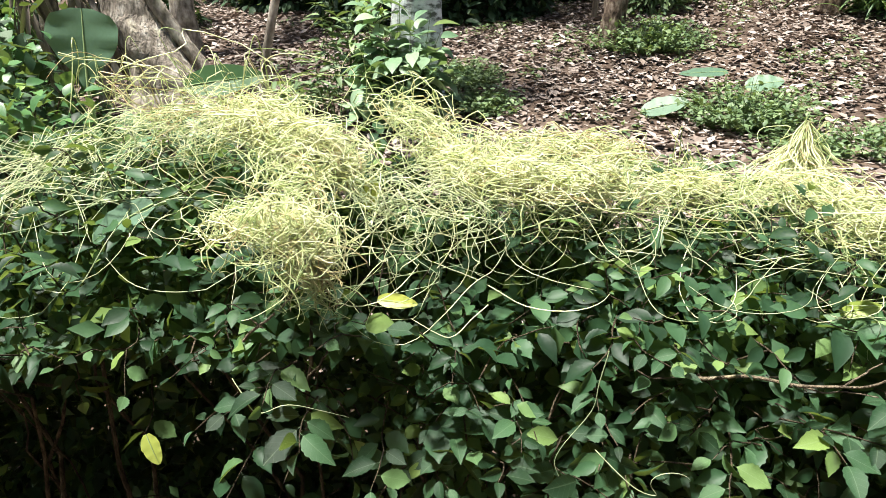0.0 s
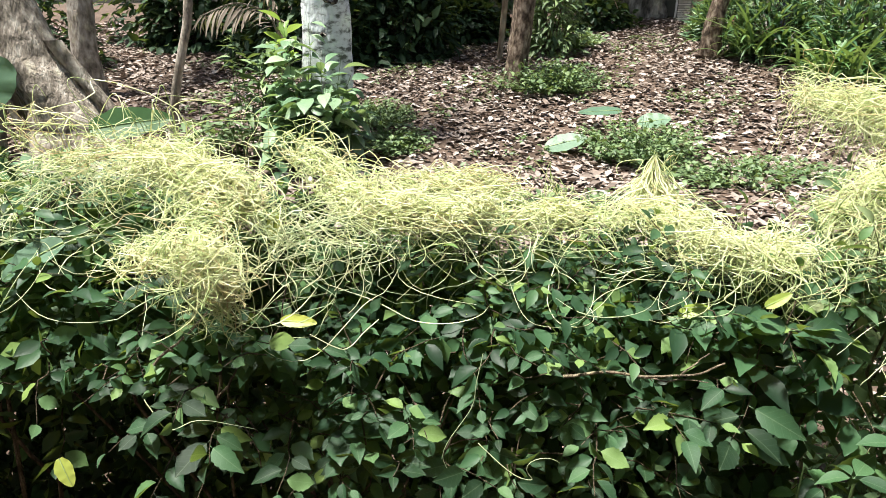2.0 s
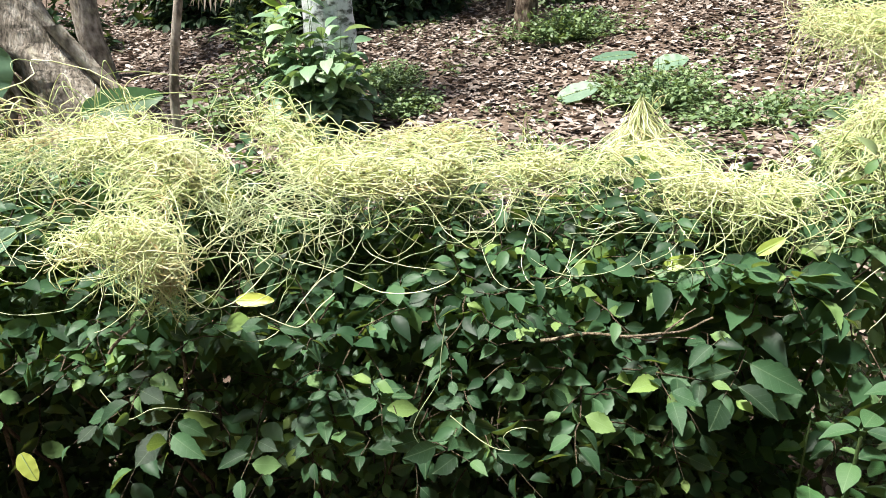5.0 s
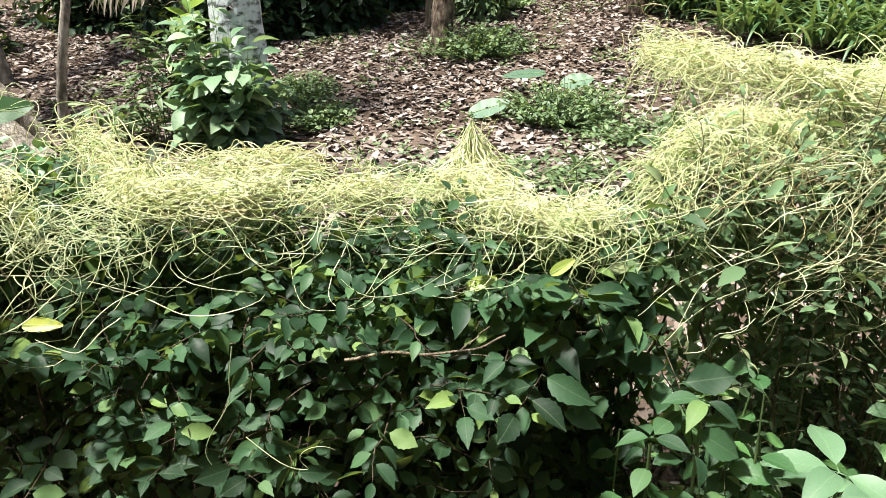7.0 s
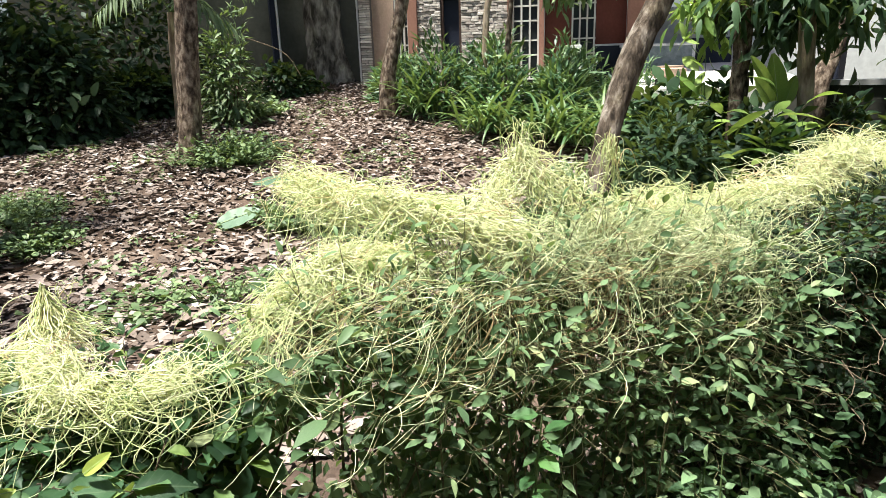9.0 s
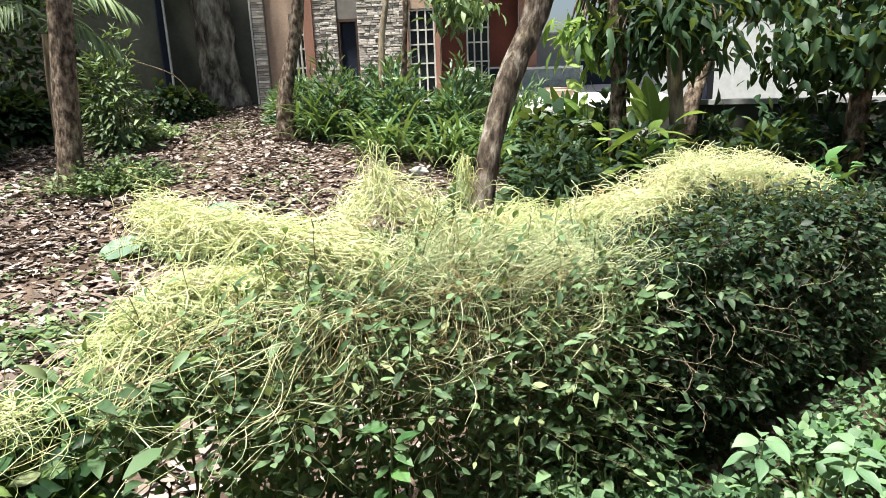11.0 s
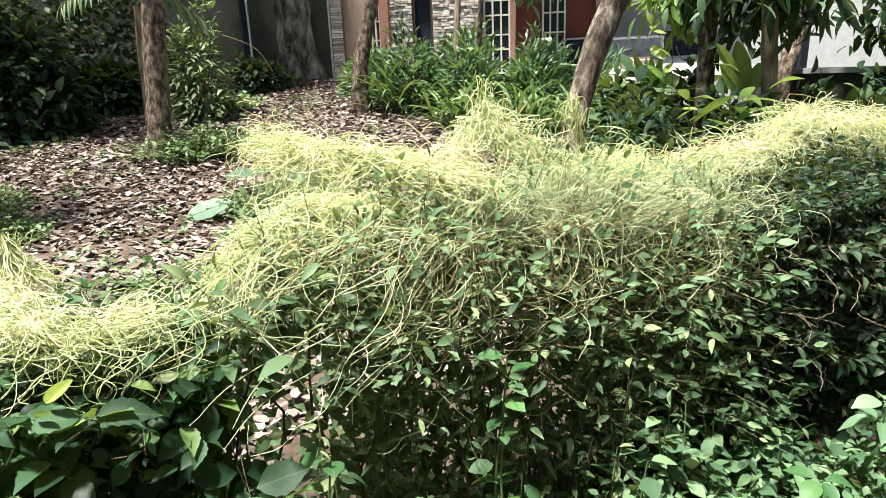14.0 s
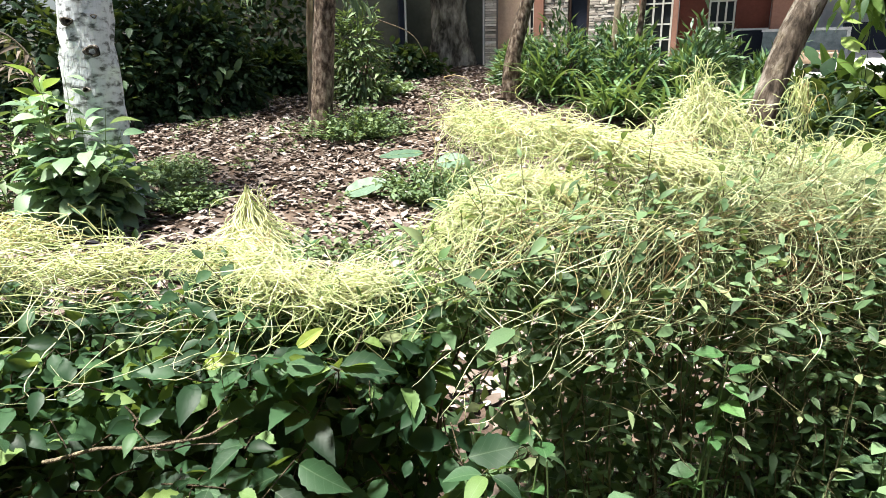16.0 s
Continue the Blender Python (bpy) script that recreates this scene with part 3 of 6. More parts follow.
def strands_draped(line, n, reach, drop, front=0.8, rise=0.012):
    """Strands that start on a ridge, arch out of it and hang down its sides, mostly to the lane."""
    C, total = smooth_line(line)
    start = at_line(C, total, rng.uniform(0, total, n))
    az = -np.pi / 2 + rng.normal(size=n) * (1.15 - 0.6 * front)
    az = np.where(rng.random(n) < 0.12, az + np.pi, az)
    out, fall = reach * rng.uniform(0.15, 1.0, n), drop * rng.uniform(0.15, 1.0, n) ** 1.2
    a = az[:, None] + waves(n, STEPS, 0.55, 3) * T
    go = (1 - (1 - T) ** 1.7) * out[:, None]
    q = start[:, None, :3] + np.stack([np.cos(a) * go * 1.3, np.sin(a) * go, rise * rng.uniform(0.2, 2.2, (n, 1)) * np.sin(np.pi * np.minimum(T * 1.8, 1)) - fall[:, None] * T ** rng.uniform(1.3, 2.4, (n, 1))], -1)
    q += (rng.normal(size=(n, 1, 3)) * 0.5 * start[:, None, 3:4])
    hook = np.where(rng.random((n, 1)) < 0.45, rng.uniform(0.008, 0.03, (n, 1)), 0.0) * np.clip(T - 0.55, 0, 1) / 0.45
    ph = rng.uniform(0, 6.3, (n, 1))
    q[..., 0] += waves(n, STEPS, 0.022, 5, 1.0) * T + hook * np.sin(ph + 8 * T)
    q[..., 2] += waves(n, STEPS, 0.014, 5, 1.0) * T + hook * np.cos(ph + 8 * T)
    return q


def strands_tent(apex, radius, height, n):
    """Strands drawn up to a point, like the cloth of a tent."""
    az, R, H = rng.uniform(0, 2 * np.pi, n), radius * rng.uniform(0.35, 1.25, n), height * rng.uniform(0.6, 1.1, n)
    up = rng.uniform(-0.15, 0.06, (n, 1)) * height
    a = az[:, None] + waves(n, STEPS, 0.4, 4)
    g = R[:, None] * T ** 1.45 + 0.004
    q = np.array(apex)[None, None] + np.stack([np.cos(a) * g, np.sin(a) * g, up - H[:, None] * T ** 0.85], -1)
    q += np.stack([waves(n, STEPS, 0.009, 6, 1.0) for _ in range(3)], -1) * np.sqrt(T)[..., None]
    return q


def strands_free(x, y, z, n, height, spread):
    """Loose shoots that rise clear of the mat and bend over."""
    a = rng.uniform(0, 2 * np.pi, n)[:, None] + rng.normal(size=(n, 1)) * 1.6 * T
    out = (np.abs(rng.normal(size=(n, 1))) * 0.9 + 0.35) * spread
    rise = height * rng.uniform(0.35, 1.0, (n, 1)) * np.sin(np.pi * T * rng.uniform(0.5, 1.05, (n, 1)))
    base = np.array([x, y, z - 0.02]) + rng.normal(size=(n, 3)) * np.array([spread * 0.7, spread * 0.5, 0.006])
    q = base[:, None] + np.stack([np.cos(a) * out * T, np.sin(a) * out * T, rise], -1)
    return q + np.stack([waves(n, STEPS, 0.006, 4) for _ in range(3)], -1)


def strands_over(x, s, ax, bs, n, lift=0.03, step=0.02, curl=4.0):
    """Long thin strands wandering over the hedge's leaves round a spot x, s of its skin."""
    rr, ra = np.abs(rng.normal(size=n)) * 0.62, rng.uniform(0, 2 * np.pi, n)
    px, ps = x + np.cos(ra) * rr * ax, s + np.sin(ra) * rr * bs
    ang = rng.uniform(0, 2 * np.pi, n)
    om = waves(n, STEPS, curl, 4) + rng.normal(size=(n, 1)) * 2.0
    stride = step * rng.uniform(0.45, 1.15, n)
    X, S = np.zeros((n, STEPS)), np.zeros((n, STEPS))
    for k in range(STEPS):
        X[:, k], S[:, k] = px, ps
        ex, es = (px - x) / ax, (ps - s) / bs
        back = np.arctan2(-es / bs, -ex / ax)
        ang = ang + (om[:, k] + 22 * np.clip(np.hypot(ex, es) - 1.0, 0, 1.2) * np.sin(back - ang)) * step
        px, ps = px + np.cos(ang) * stride, ps + np.sin(ang) * stride * 0.85
    h = np.abs(waves(n, STEPS, lift, 4)) + rng.uniform(-0.02, 0.012, (n, 1))
    p, _ = hedge_surface(X, np.clip(S, 0.15, 1.9), h, 0.02)
    return p


def dodder(label, strands, radius, mat):
    """One tangle of dodder: its strands as thin round stems in one mesh."""
    p = np.concatenate(strands)
    n = len(p)
    org = p.mean((0, 1))
    r = radius * rng.uniform(0.7, 1.25, (n, 1)) * np.interp(T[0], [0, 0.1, 0.8, 1], [0.6, 1, 1, 0.45])[None]
    ob = new("dodder_mat", soup_mesh("dodder_mat", *tubes(p - org, r), mat, True))
    ob.location = org
    tagged(ob, label, "dodder", "dodder on the hedge", "stuff")


MOUND = [(-0.58, 1.20, 1.30, 0.05), (-0.46, 1.17, 1.30, 0.05), (-0.32, 1.11, 1.285, 0.045), (-0.21, 1.05, 1.265, 0.04), (-0.14, 0.98, 1.22, 0.035)]
CLUMP = [(-0.31, 0.82, 1.21, 0.018), (-0.23, 0.79, 1.23, 0.03), (-0.18, 0.785, 1.205, 0.034), (-0.168, 0.78, 1.175, 0.02), (-0.163, 0.775, 1.15, 0.012)]
BRIDGE = [(-0.27, 1.05, 1.275, 0.03), (-0.22, 0.93, 1.258, 0.035), (-0.185, 0.83, 1.235, 0.03), (-0.175, 0.79, 1.20, 0.025)]
RIDGE = [(-0.10, 1.28, 1.27, 0.04), (-0.02, 1.24, 1.255, 0.035), (0.02, 1.12, 1.21, 0.035), (0.11, 1.02, 1.205, 0.035), (0.20, 1.04, 1.185, 0.04), (0.30, 1.12, 1.185, 0.04), (0.40, 1.13, 1.155, 0.035), (0.48, 1.16, 1.145, 0.035), (0.58, 1.20, 1.12, 0.03), (0.68, 1.20, 1.12, 0.035)]
CORE = [(0.0, 1.13, 1.21, 0.014), (0.09, 1.03, 1.21, 0.018), (0.20, 1.03, 1.195, 0.018), (0.30, 1.10, 1.19, 0.016)]
BACK = [(0.10, 1.24, 1.19, 0.03), (0.22, 1.26, 1.20, 0.025), (0.30, 1.25, 1.21, 0.02), (0.38, 1.24, 1.18, 0.025)]
TRAIL = [(0.68, 1.22, 1.13, 0.03), (0.74, 1.12, 1.125, 0.035), (0.79, 1.00, 1.105, 0.035), (0.90, 1.01, 1.09, 0.03), (0.97, 1.12, 1.075, 0.03)]
SHELF = [(1.39, 1.78, 1.325, 0.035), (1.40, 1.62, 1.315, 0.04), (1.45, 1.44, 1.305, 0.05), (1.53, 1.34, 1.305, 0.045), (1.62, 1.27, 1.285, 0.045), (1.72, 1.17, 1.24, 0.05), (1.80, 1.12, 1.21, 0.045)]
STEP = [(1.12, 1.20, 1.10, 0.03), (1.20, 1.20, 1.15, 0.035), (1.29, 1.20, 1.195, 0.04), (1.36, 1.24, 1.205, 0.035), (1.47, 1.26, 1.195, 0.03), (1.56, 1.20, 1.185, 0.03)]
PEAK = [(1.78, 1.28, 1.25, 0.03), (1.90, 1.34, 1.33, 0.035), (1.97, 1.37, 1.39, 0.03), (2.06, 1.34, 1.31, 0.04), (2.16, 1.30, 1.24, 0.04)]
SADDLE = [(2.05, 1.25, 1.20, 0.05), (2.20, 1.25, 1.20, 0.05), (2.38, 1.26, 1.185, 0.05), (2.60, 1.36, 1.14, 0.05), (2.80, 1.45, 1.115, 0.05), (2.97, 1.38, 1.125, 0.05)]
FAR = [(2.95, 1.38, 1.125, 0.05), (3.15, 1.46, 1.13, 0.05), (3.40, 1.43, 1.13, 0.06), (3.66, 1.46, 1.20, 0.06), (3.82, 1.45, 1.22, 0.06), (4.05, 1.43, 1.18, 0.06), (4.30, 1.44, 1.16, 0.06), (4.65, 1.44, 1.08, 0.06), (5.05, 1.42, 0.98, 0.05)]

dodder("thick mat of pale yellow dodder strands draped over the hedge", [strands_along(MOUND, 30, 0.26), strands_along([(-0.36, 1.12, 1.295, 0.02), (-0.28, 1.08, 1.29, 0.024), (-0.21, 1.04, 1.27, 0.022), (-0.16, 1.0, 1.235, 0.018)], 380, 0.12, 0.6), ], 0.0010, M_DODDER_LIT)
dodder("ball of pale yellow dodder strands caught on the hedge's front", [strands_along(CLUMP, 42, 0.16, 0.6), strands_along(BRIDGE, 22, 0.2, 0.5), strands_along([(-0.20, 0.785, 1.23, 0.016), (-0.175, 0.78, 1.205, 0.02), (-0.168, 0.78, 1.185, 0.014), (-0.165, 0.775, 1.16, 0.010)], 95, 0.08, 0.7)], 0.0008, M_DODDER_LIT)
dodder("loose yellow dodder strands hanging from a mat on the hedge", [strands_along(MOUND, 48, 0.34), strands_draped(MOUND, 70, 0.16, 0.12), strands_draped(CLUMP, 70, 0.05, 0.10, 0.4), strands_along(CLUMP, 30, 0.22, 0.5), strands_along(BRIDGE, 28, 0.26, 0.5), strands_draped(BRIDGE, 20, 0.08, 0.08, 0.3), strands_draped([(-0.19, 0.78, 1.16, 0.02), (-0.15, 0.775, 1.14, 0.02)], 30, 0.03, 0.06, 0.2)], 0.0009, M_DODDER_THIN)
dodder("dense pale yellow dodder strands tangled along the hedge's top", [strands_along(RIDGE, 105, 0.24), strands_along(CORE, 480, 0.13, 0.5), strands_along([(0.44, 1.16, 1.15, 0.015), (0.50, 1.17, 1.145, 0.018)], 70, 0.08, 0.6), strands_along(BACK, 70, 0.16)], 0.0011, M_DODDER_LIT)
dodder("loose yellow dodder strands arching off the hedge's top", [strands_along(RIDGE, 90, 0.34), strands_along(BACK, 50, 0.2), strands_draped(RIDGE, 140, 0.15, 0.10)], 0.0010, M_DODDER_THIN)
dodder("pointed mound of pale yellow dodder at the hedge's end", [strands_tent((0.735, 1.31, 1.235), 0.105, 0.14, 170), strands_along(TRAIL, 120, 0.2), strands_along([(0.73, 1.13, 1.135, 0.014), (0.79, 1.01, 1.115, 0.018)], 190, 0.1, 0.4)], 0.0011, M_DODDER_LIT)
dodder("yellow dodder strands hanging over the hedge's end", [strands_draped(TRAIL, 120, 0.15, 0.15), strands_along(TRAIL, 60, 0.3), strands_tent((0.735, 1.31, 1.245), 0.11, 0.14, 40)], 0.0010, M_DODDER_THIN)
dodder("greenish yellow dodder strands spread thinly over the hedge leaves", [strands_over(-0.75, 1.38, 0.32, 0.11, 105), strands_over(-1.3, 1.40, 0.4, 0.10, 70), strands_over(-0.6, 1.24, 0.25, 0.09, 40), strands_over(0.2, 1.30, 0.5, 0.08, 30), strands_over(0.65, 1.14, 0.3, 0.07, 26), strands_over(0.0, 1.12, 0.5, 0.06, 16), strands_along([(-0.15, 1.0, 1.21, 0.03), (-0.06, 0.97, 1.19, 0.04), (0.04, 0.96, 1.18, 0.03)], 40, 0.2), strands_draped(RIDGE, 48, 0.2, 0.2, 0.7), strands_draped([(-0.14, 0.92, 1.17, 0.03), (0.0, 0.93, 1.17, 0.03), (0.1, 0.95, 1.17, 0.03)], 34, 0.12, 0.12, 0.5)], 0.0009, M_DODDER_GREEN)
dodder("pale yellow dodder mat over the straggly shrub's top", [strands_along(SHELF, 160, 0.26), strands_along([(1.50, 1.36, 1.31, 0.02), (1.60, 1.29, 1.295, 0.02), (1.72, 1.16, 1.25, 0.025), (1.78, 1.12, 1.225, 0.02)], 420, 0.14, 0.5), strands_along(PEAK, 110, 0.2), strands_tent((1.97, 1.37, 1.43), 0.12, 0.19, 70)], 0.0013, M_DODDER_LIT)
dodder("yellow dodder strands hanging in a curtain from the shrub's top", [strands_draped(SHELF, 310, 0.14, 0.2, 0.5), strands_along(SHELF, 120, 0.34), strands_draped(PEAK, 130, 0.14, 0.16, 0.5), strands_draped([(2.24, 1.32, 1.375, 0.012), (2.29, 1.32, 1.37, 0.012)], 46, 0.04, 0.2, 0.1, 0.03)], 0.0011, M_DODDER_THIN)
dodder("pale yellow dodder ridge on the straggly shrub's front", [strands_along(STEP, 150, 0.22), strands_along([(1.24, 1.20, 1.18, 0.014), (1.34, 1.23, 1.21, 0.02), (1.42, 1.25, 1.205, 0.016)], 220, 0.1, 0.5)], 0.0012, M_DODDER_LIT)
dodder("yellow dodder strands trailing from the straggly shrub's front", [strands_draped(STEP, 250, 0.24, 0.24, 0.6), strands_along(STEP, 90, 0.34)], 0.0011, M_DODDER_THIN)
FRINGE = [(1.75, 1.10, 1.17, 0.05), (2.0, 1.12, 1.15, 0.06), (2.3, 1.12, 1.14, 0.06), (2.55, 1.10, 1.10, 0.05)]
dodder("greenish yellow dodder fringe hanging down the straggly shrub", [strands_draped(FRINGE, 300, 0.16, 0.36, 0.5), strands_along(FRINGE, 110, 0.25)], 0.0011, M_DODDER_GREEN)
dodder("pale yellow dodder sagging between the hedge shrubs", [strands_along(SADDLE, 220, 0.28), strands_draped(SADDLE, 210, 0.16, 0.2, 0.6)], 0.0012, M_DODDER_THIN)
dodder("thin greenish yellow dodder strands trailing over straggly twigs", [strands_over(1.60, 1.1, 0.3, 0.2, 80, 0.05), strands_over(1.12, 1.24, 0.14, 0.14, 24, 0.05), strands_over(2.1, 1.22, 0.3, 0.16, 190, 0.06), strands_over(1.5, 0.9, 0.35, 0.22, 45, 0.06), strands_over(2.25, 1.0, 0.35, 0.2, 120, 0.06), strands_over(2.5, 1.2, 0.22, 0.2, 170, 0.06), strands_over(1.95, 0.85, 0.5, 0.24, 40, 0.05), strands_over(2.5, 0.95, 0.2, 0.22, 100, 0.05), strands_over(2.05, 1.05, 0.45, 0.16, 60, 0.05)], 0.0011, M_DODDER_GREEN)
dodder("pale yellow dodder mat over the dark hedge shrub's top", [strands_along(FAR, 560, 0.3), strands_along([(3.6, 1.45, 1.20, 0.03), (3.74, 1.45, 1.225, 0.03), (3.95, 1.43, 1.20, 0.03)], 170, 0.2), strands_tent((3.75, 1.46, 1.30), 0.18, 0.12, 60)], 0.0014, M_DODDER_LIT)
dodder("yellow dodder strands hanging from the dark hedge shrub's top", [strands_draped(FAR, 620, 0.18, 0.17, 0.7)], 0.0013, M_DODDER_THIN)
dodder("dried tan dodder strands tangled in the straggly twigs", [strands_over(1.6, 0.98, 0.32, 0.18, 50, 0.05), strands_over(1.95, 1.05, 0.3, 0.2, 55, 0.05), strands_over(2.3, 0.95, 0.3, 0.2, 30, 0.05), strands_over(1.3, 1.08, 0.14, 0.14, 16, 0.05), strands_draped([(1.5, 1.05, 1.1, 0.05), (1.8, 1.05, 1.08, 0.05), (2.1, 1.05, 1.1, 0.05)], 40, 0.08, 0.4, 0.3)], 0.0012, M_DODDER_DRY)
LOOSE = [(-0.6, 1.22, 1.32, 16, 0.12, 0.08), (-0.36, 1.2, 1.31, 18, 0.13, 0.09), (-0.08, 1.3, 1.28, 14, 0.10, 0.07), (0.10, 1.26, 1.2, 10, 0.05, 0.06), (0.47, 1.25, 1.15, 8, 0.10, 0.02), (0.74, 1.31, 1.22, 8, 0.05, 0.03), (1.2, 1.2, 1.16, 16, 0.08, 0.06)]
LOOSE_FAR = [(1.97, 1.37, 1.40, 30, 0.12, 0.05), (1.86, 1.34, 1.32, 16, 0.08, 0.05), (1.45, 1.5, 1.33, 18, 0.05, 0.08), (1.62, 1.3, 1.30, 18, 0.06, 0.07), (2.27, 1.32, 1.37, 14, 0.08, 0.04), (2.55, 1.35, 1.16, 16, 0.12, 0.06), (2.75, 1.45, 1.12, 14, 0.10, 0.05), (3.0, 1.4, 1.13, 22, 0.09, 0.08), (3.74, 1.46, 1.24, 44, 0.10, 0.09), (4.25, 1.44, 1.17, 24, 0.08, 0.08), (3.9, 1.43, 1.17, 24, 0.08, 0.1)]
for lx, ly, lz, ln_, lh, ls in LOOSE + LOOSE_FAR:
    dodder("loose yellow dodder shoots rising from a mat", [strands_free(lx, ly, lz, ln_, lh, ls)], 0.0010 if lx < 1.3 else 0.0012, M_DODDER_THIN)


# ---- trees ----
def trunk_mesh(pts, rads, sides=18, flare=0.0, rough=0.075):
    """A trunk along a few points, with uneven girth."""
    pts, rads = np.asarray(pts, float), np.asarray(rads, float)
    q = np.linspace(0, len(pts) - 1, 26)
    C = np.stack([np.interp(q, np.arange(len(pts)), pts[:, c]) for c in range(3)], -1)
    for _ in range(2):
        C[1:-1] = (C[:-2] + 2 * C[1:-1] + C[2:]) / 4
    r = np.interp(q, np.arange(len(pts)), rads)
    r *= 1 + flare * np.exp(-np.arange(26) / 1.6)
    ang = np.arange(sides) * 2 * np.pi / sides
    ph = rng.uniform(0, 6, 4)
    V = []
    for i in range(26):
        w = 1 + rough * (np.sin(3 * ang + ph[0] + i * 0.3) + 0.6 * np.sin(5 * ang + ph[1] - i * 0.5)) + rough * 0.5 * rng.normal(size=sides)
        if flare:
            w = w + flare * 0.5 * np.exp(-i / 1.5) * np.sin(4 * ang + ph[2])
        V.append(np.stack([C[i, 0] + np.cos(ang) * r[i] * w, C[i, 1] + np.sin(ang) * r[i] * w, np.full(sides, C[i, 2])], -1))
    V = np.concatenate(V)
    F = [(i * sides + j, i * sides + (j + 1) % sides, (i + 1) * sides + (j + 1) % sides, (i + 1) * sides + j) for i in range(25) for j in range(sides)]
    return V, np.array(F)


CROWN_LEAF = leaf_shape(0.42, 0.2, 0.3, 0.0)


def tree(label, pts, rads, bark, crown_c=None, crown_r=(2, 2, 1.2), leaves=1600, leaf=0.16, leaf_mat_=None, flare=0.25, extra=(), leaf_form=None, rough=0.075):
    base = np.array(pts[0], float)
    ob = thing("tree", label, "tree", tuple(base))
    P = np.asarray(pts, float)
    V, F = trunk_mesh(P - base, rads, flare=flare, rough=rough)
    mesh_part("trunk", soup_mesh("trunk", V, F, bark, True), ob)
    for e_pts, e_r in extra:
        V, F = trunk_mesh(np.asarray(e_pts, float) - base, e_r, 12)
        mesh_part("limb", soup_mesh("limb", V, F, bark, True), ob)
    if crown_c is None:
        return ob
    c = np.asarray(crown_c, float)
    shape = leaf_form or simple_leaf()
    tips = c + unit(rng.normal(size=(16, 3))) * np.array(crown_r) * rng.uniform(0.5, 0.95, (16, 1))
    t = np.linspace(0, 1, 8)
    L = P[-1] + (tips - P[-1])[:, None] * t[None, :, None]
    L[:, :, 2] += np.sin(np.pi * t)[None] * 0.2
    mesh_part("limb_spread", soup_mesh("limb_spread", *(lambda s: (s[0] - base, s[1]))(tubes(L, np.linspace(rads[-1] * 0.5, 0.012, 8)[None], 6)), bark, True), ob, kind="stuff")
    cl = tips[rng.integers(0, 16, leaves)] + rng.normal(size=(leaves, 3)) * np.array(crown_r) * 0.26
    D = unit(rng.normal(size=(leaves, 3)) + np.array([0, 0, -0.8]))
    N = unit(rng.normal(size=(leaves, 3)) * 0.5 + np.array([0, 0, 1.0]))
    mesh_part("crown", soup_mesh("crown", *place_leaves(shape, cl - base, D, N, leaf * rng.uniform(0.7, 1.3, leaves)), leaf_mat_ or M_DARKLEAF), ob, kind="stuff")
    return ob


def gz(x, y):
    return float(ground_z(x, y))


# The crown is unseen and set off the trunk to shade the thicket.
tree("brown-barked tree with a straight bare trunk on leaf litter", [(1.95, 9.1, gz(1.95, 9.1) - 0.1), (2.04, 9.09, 1.37), (2.14, 9.08, 2.44), (2.24, 9.07, 3.44), (2.3, 9.2, 4.6)], [0.155, 0.145, 0.14, 0.135, 0.12], M_BARK, (-0.5, 11.9, 5.4), (2.7, 1.4, 0.8), 2600, 0.28)
tree("dark-barked crooked tree standing beside strap-leaved shrubs", [(5.55, 10.56, gz(5.55, 10.56) - 0.1), (5.58, 10.54, 1.47), (5.72, 10.48, 2.14), (5.87, 10.41, 2.7), (6.1, 10.4, 4.6)], [0.17, 0.14, 0.12, 0.11, 0.10], M_BARK, (6.0, 11.0, 6.2), (2.4, 2.0, 1.1), 350)
tree("leaning tree with rough lichen-spotted bark behind the hedge", [(3.60, 3.0, -0.1), (3.69, 3.0, 0.6), (3.76, 3.0, 0.98), (3.82, 3.0, 1.22), (3.90, 3.0, 1.44), (3.99, 2.99, 1.69), (4.11, 2.98, 1.9), (4.21, 2.96, 2.07), (4.6, 2.9, 3.4)], [0.085, 0.08, 0.078, 0.078, 0.082, 0.088, 0.092, 0.092, 0.08], M_BARK_GREY, (5.2, 3.6, 4.6), (1.4, 1.2, 0.7), 900)
white_tree = tree("whitewashed tree trunk with dark knots", [(-0.49, 6.93, 0.0), (-0.50, 6.92, 0.56), (-0.47, 6.91, 1.48), (-0.43, 6.91, 1.99), (-0.4, 6.95, 2.8), (-0.5, 7.1, 4.4)], [0.285, 0.265, 0.24, 0.228, 0.215, 0.18], M_WHITEWASH, (-0.7, 8.2, 6.4), (2.4, 2.0, 1.0), 300, flare=0.12)
tree("thick old grey-barked tree with spreading root flare", [(-2.84, 6.5, 0.05), (-2.96, 6.5, 0.5), (-3.05, 6.5, 0.73), (-3.17, 6.5, 0.98), (-3.28, 6.5, 1.22), (-3.6, 6.6, 2.2), (-3.8, 6.7, 4.4)], [0.46, 0.39, 0.33, 0.30, 0.25, 0.24, 0.2], M_BARK_TAN, (-4.4, 9.0, 6.2), (2.6, 2.2, 1.3), 600, flare=0.3,
     extra=[([(-3.62, 6.3, 0.2), (-3.5, 6.33, 0.8), (-3.42, 6.4, 1.5)], [0.06, 0.05, 0.045]), ([(-3.3, 6.2, 0.3), (-3.42, 6.22, 0.9), (-3.55, 6.3, 1.5)], [0.035, 0.03, 0.03]), ([(-2.36, 6.5, 0.15), (-2.58, 6.48, 0.55), (-2.78, 6.45, 0.88), (-2.98, 6.42, 1.25)], [0.10, 0.085, 0.075, 0.08])])
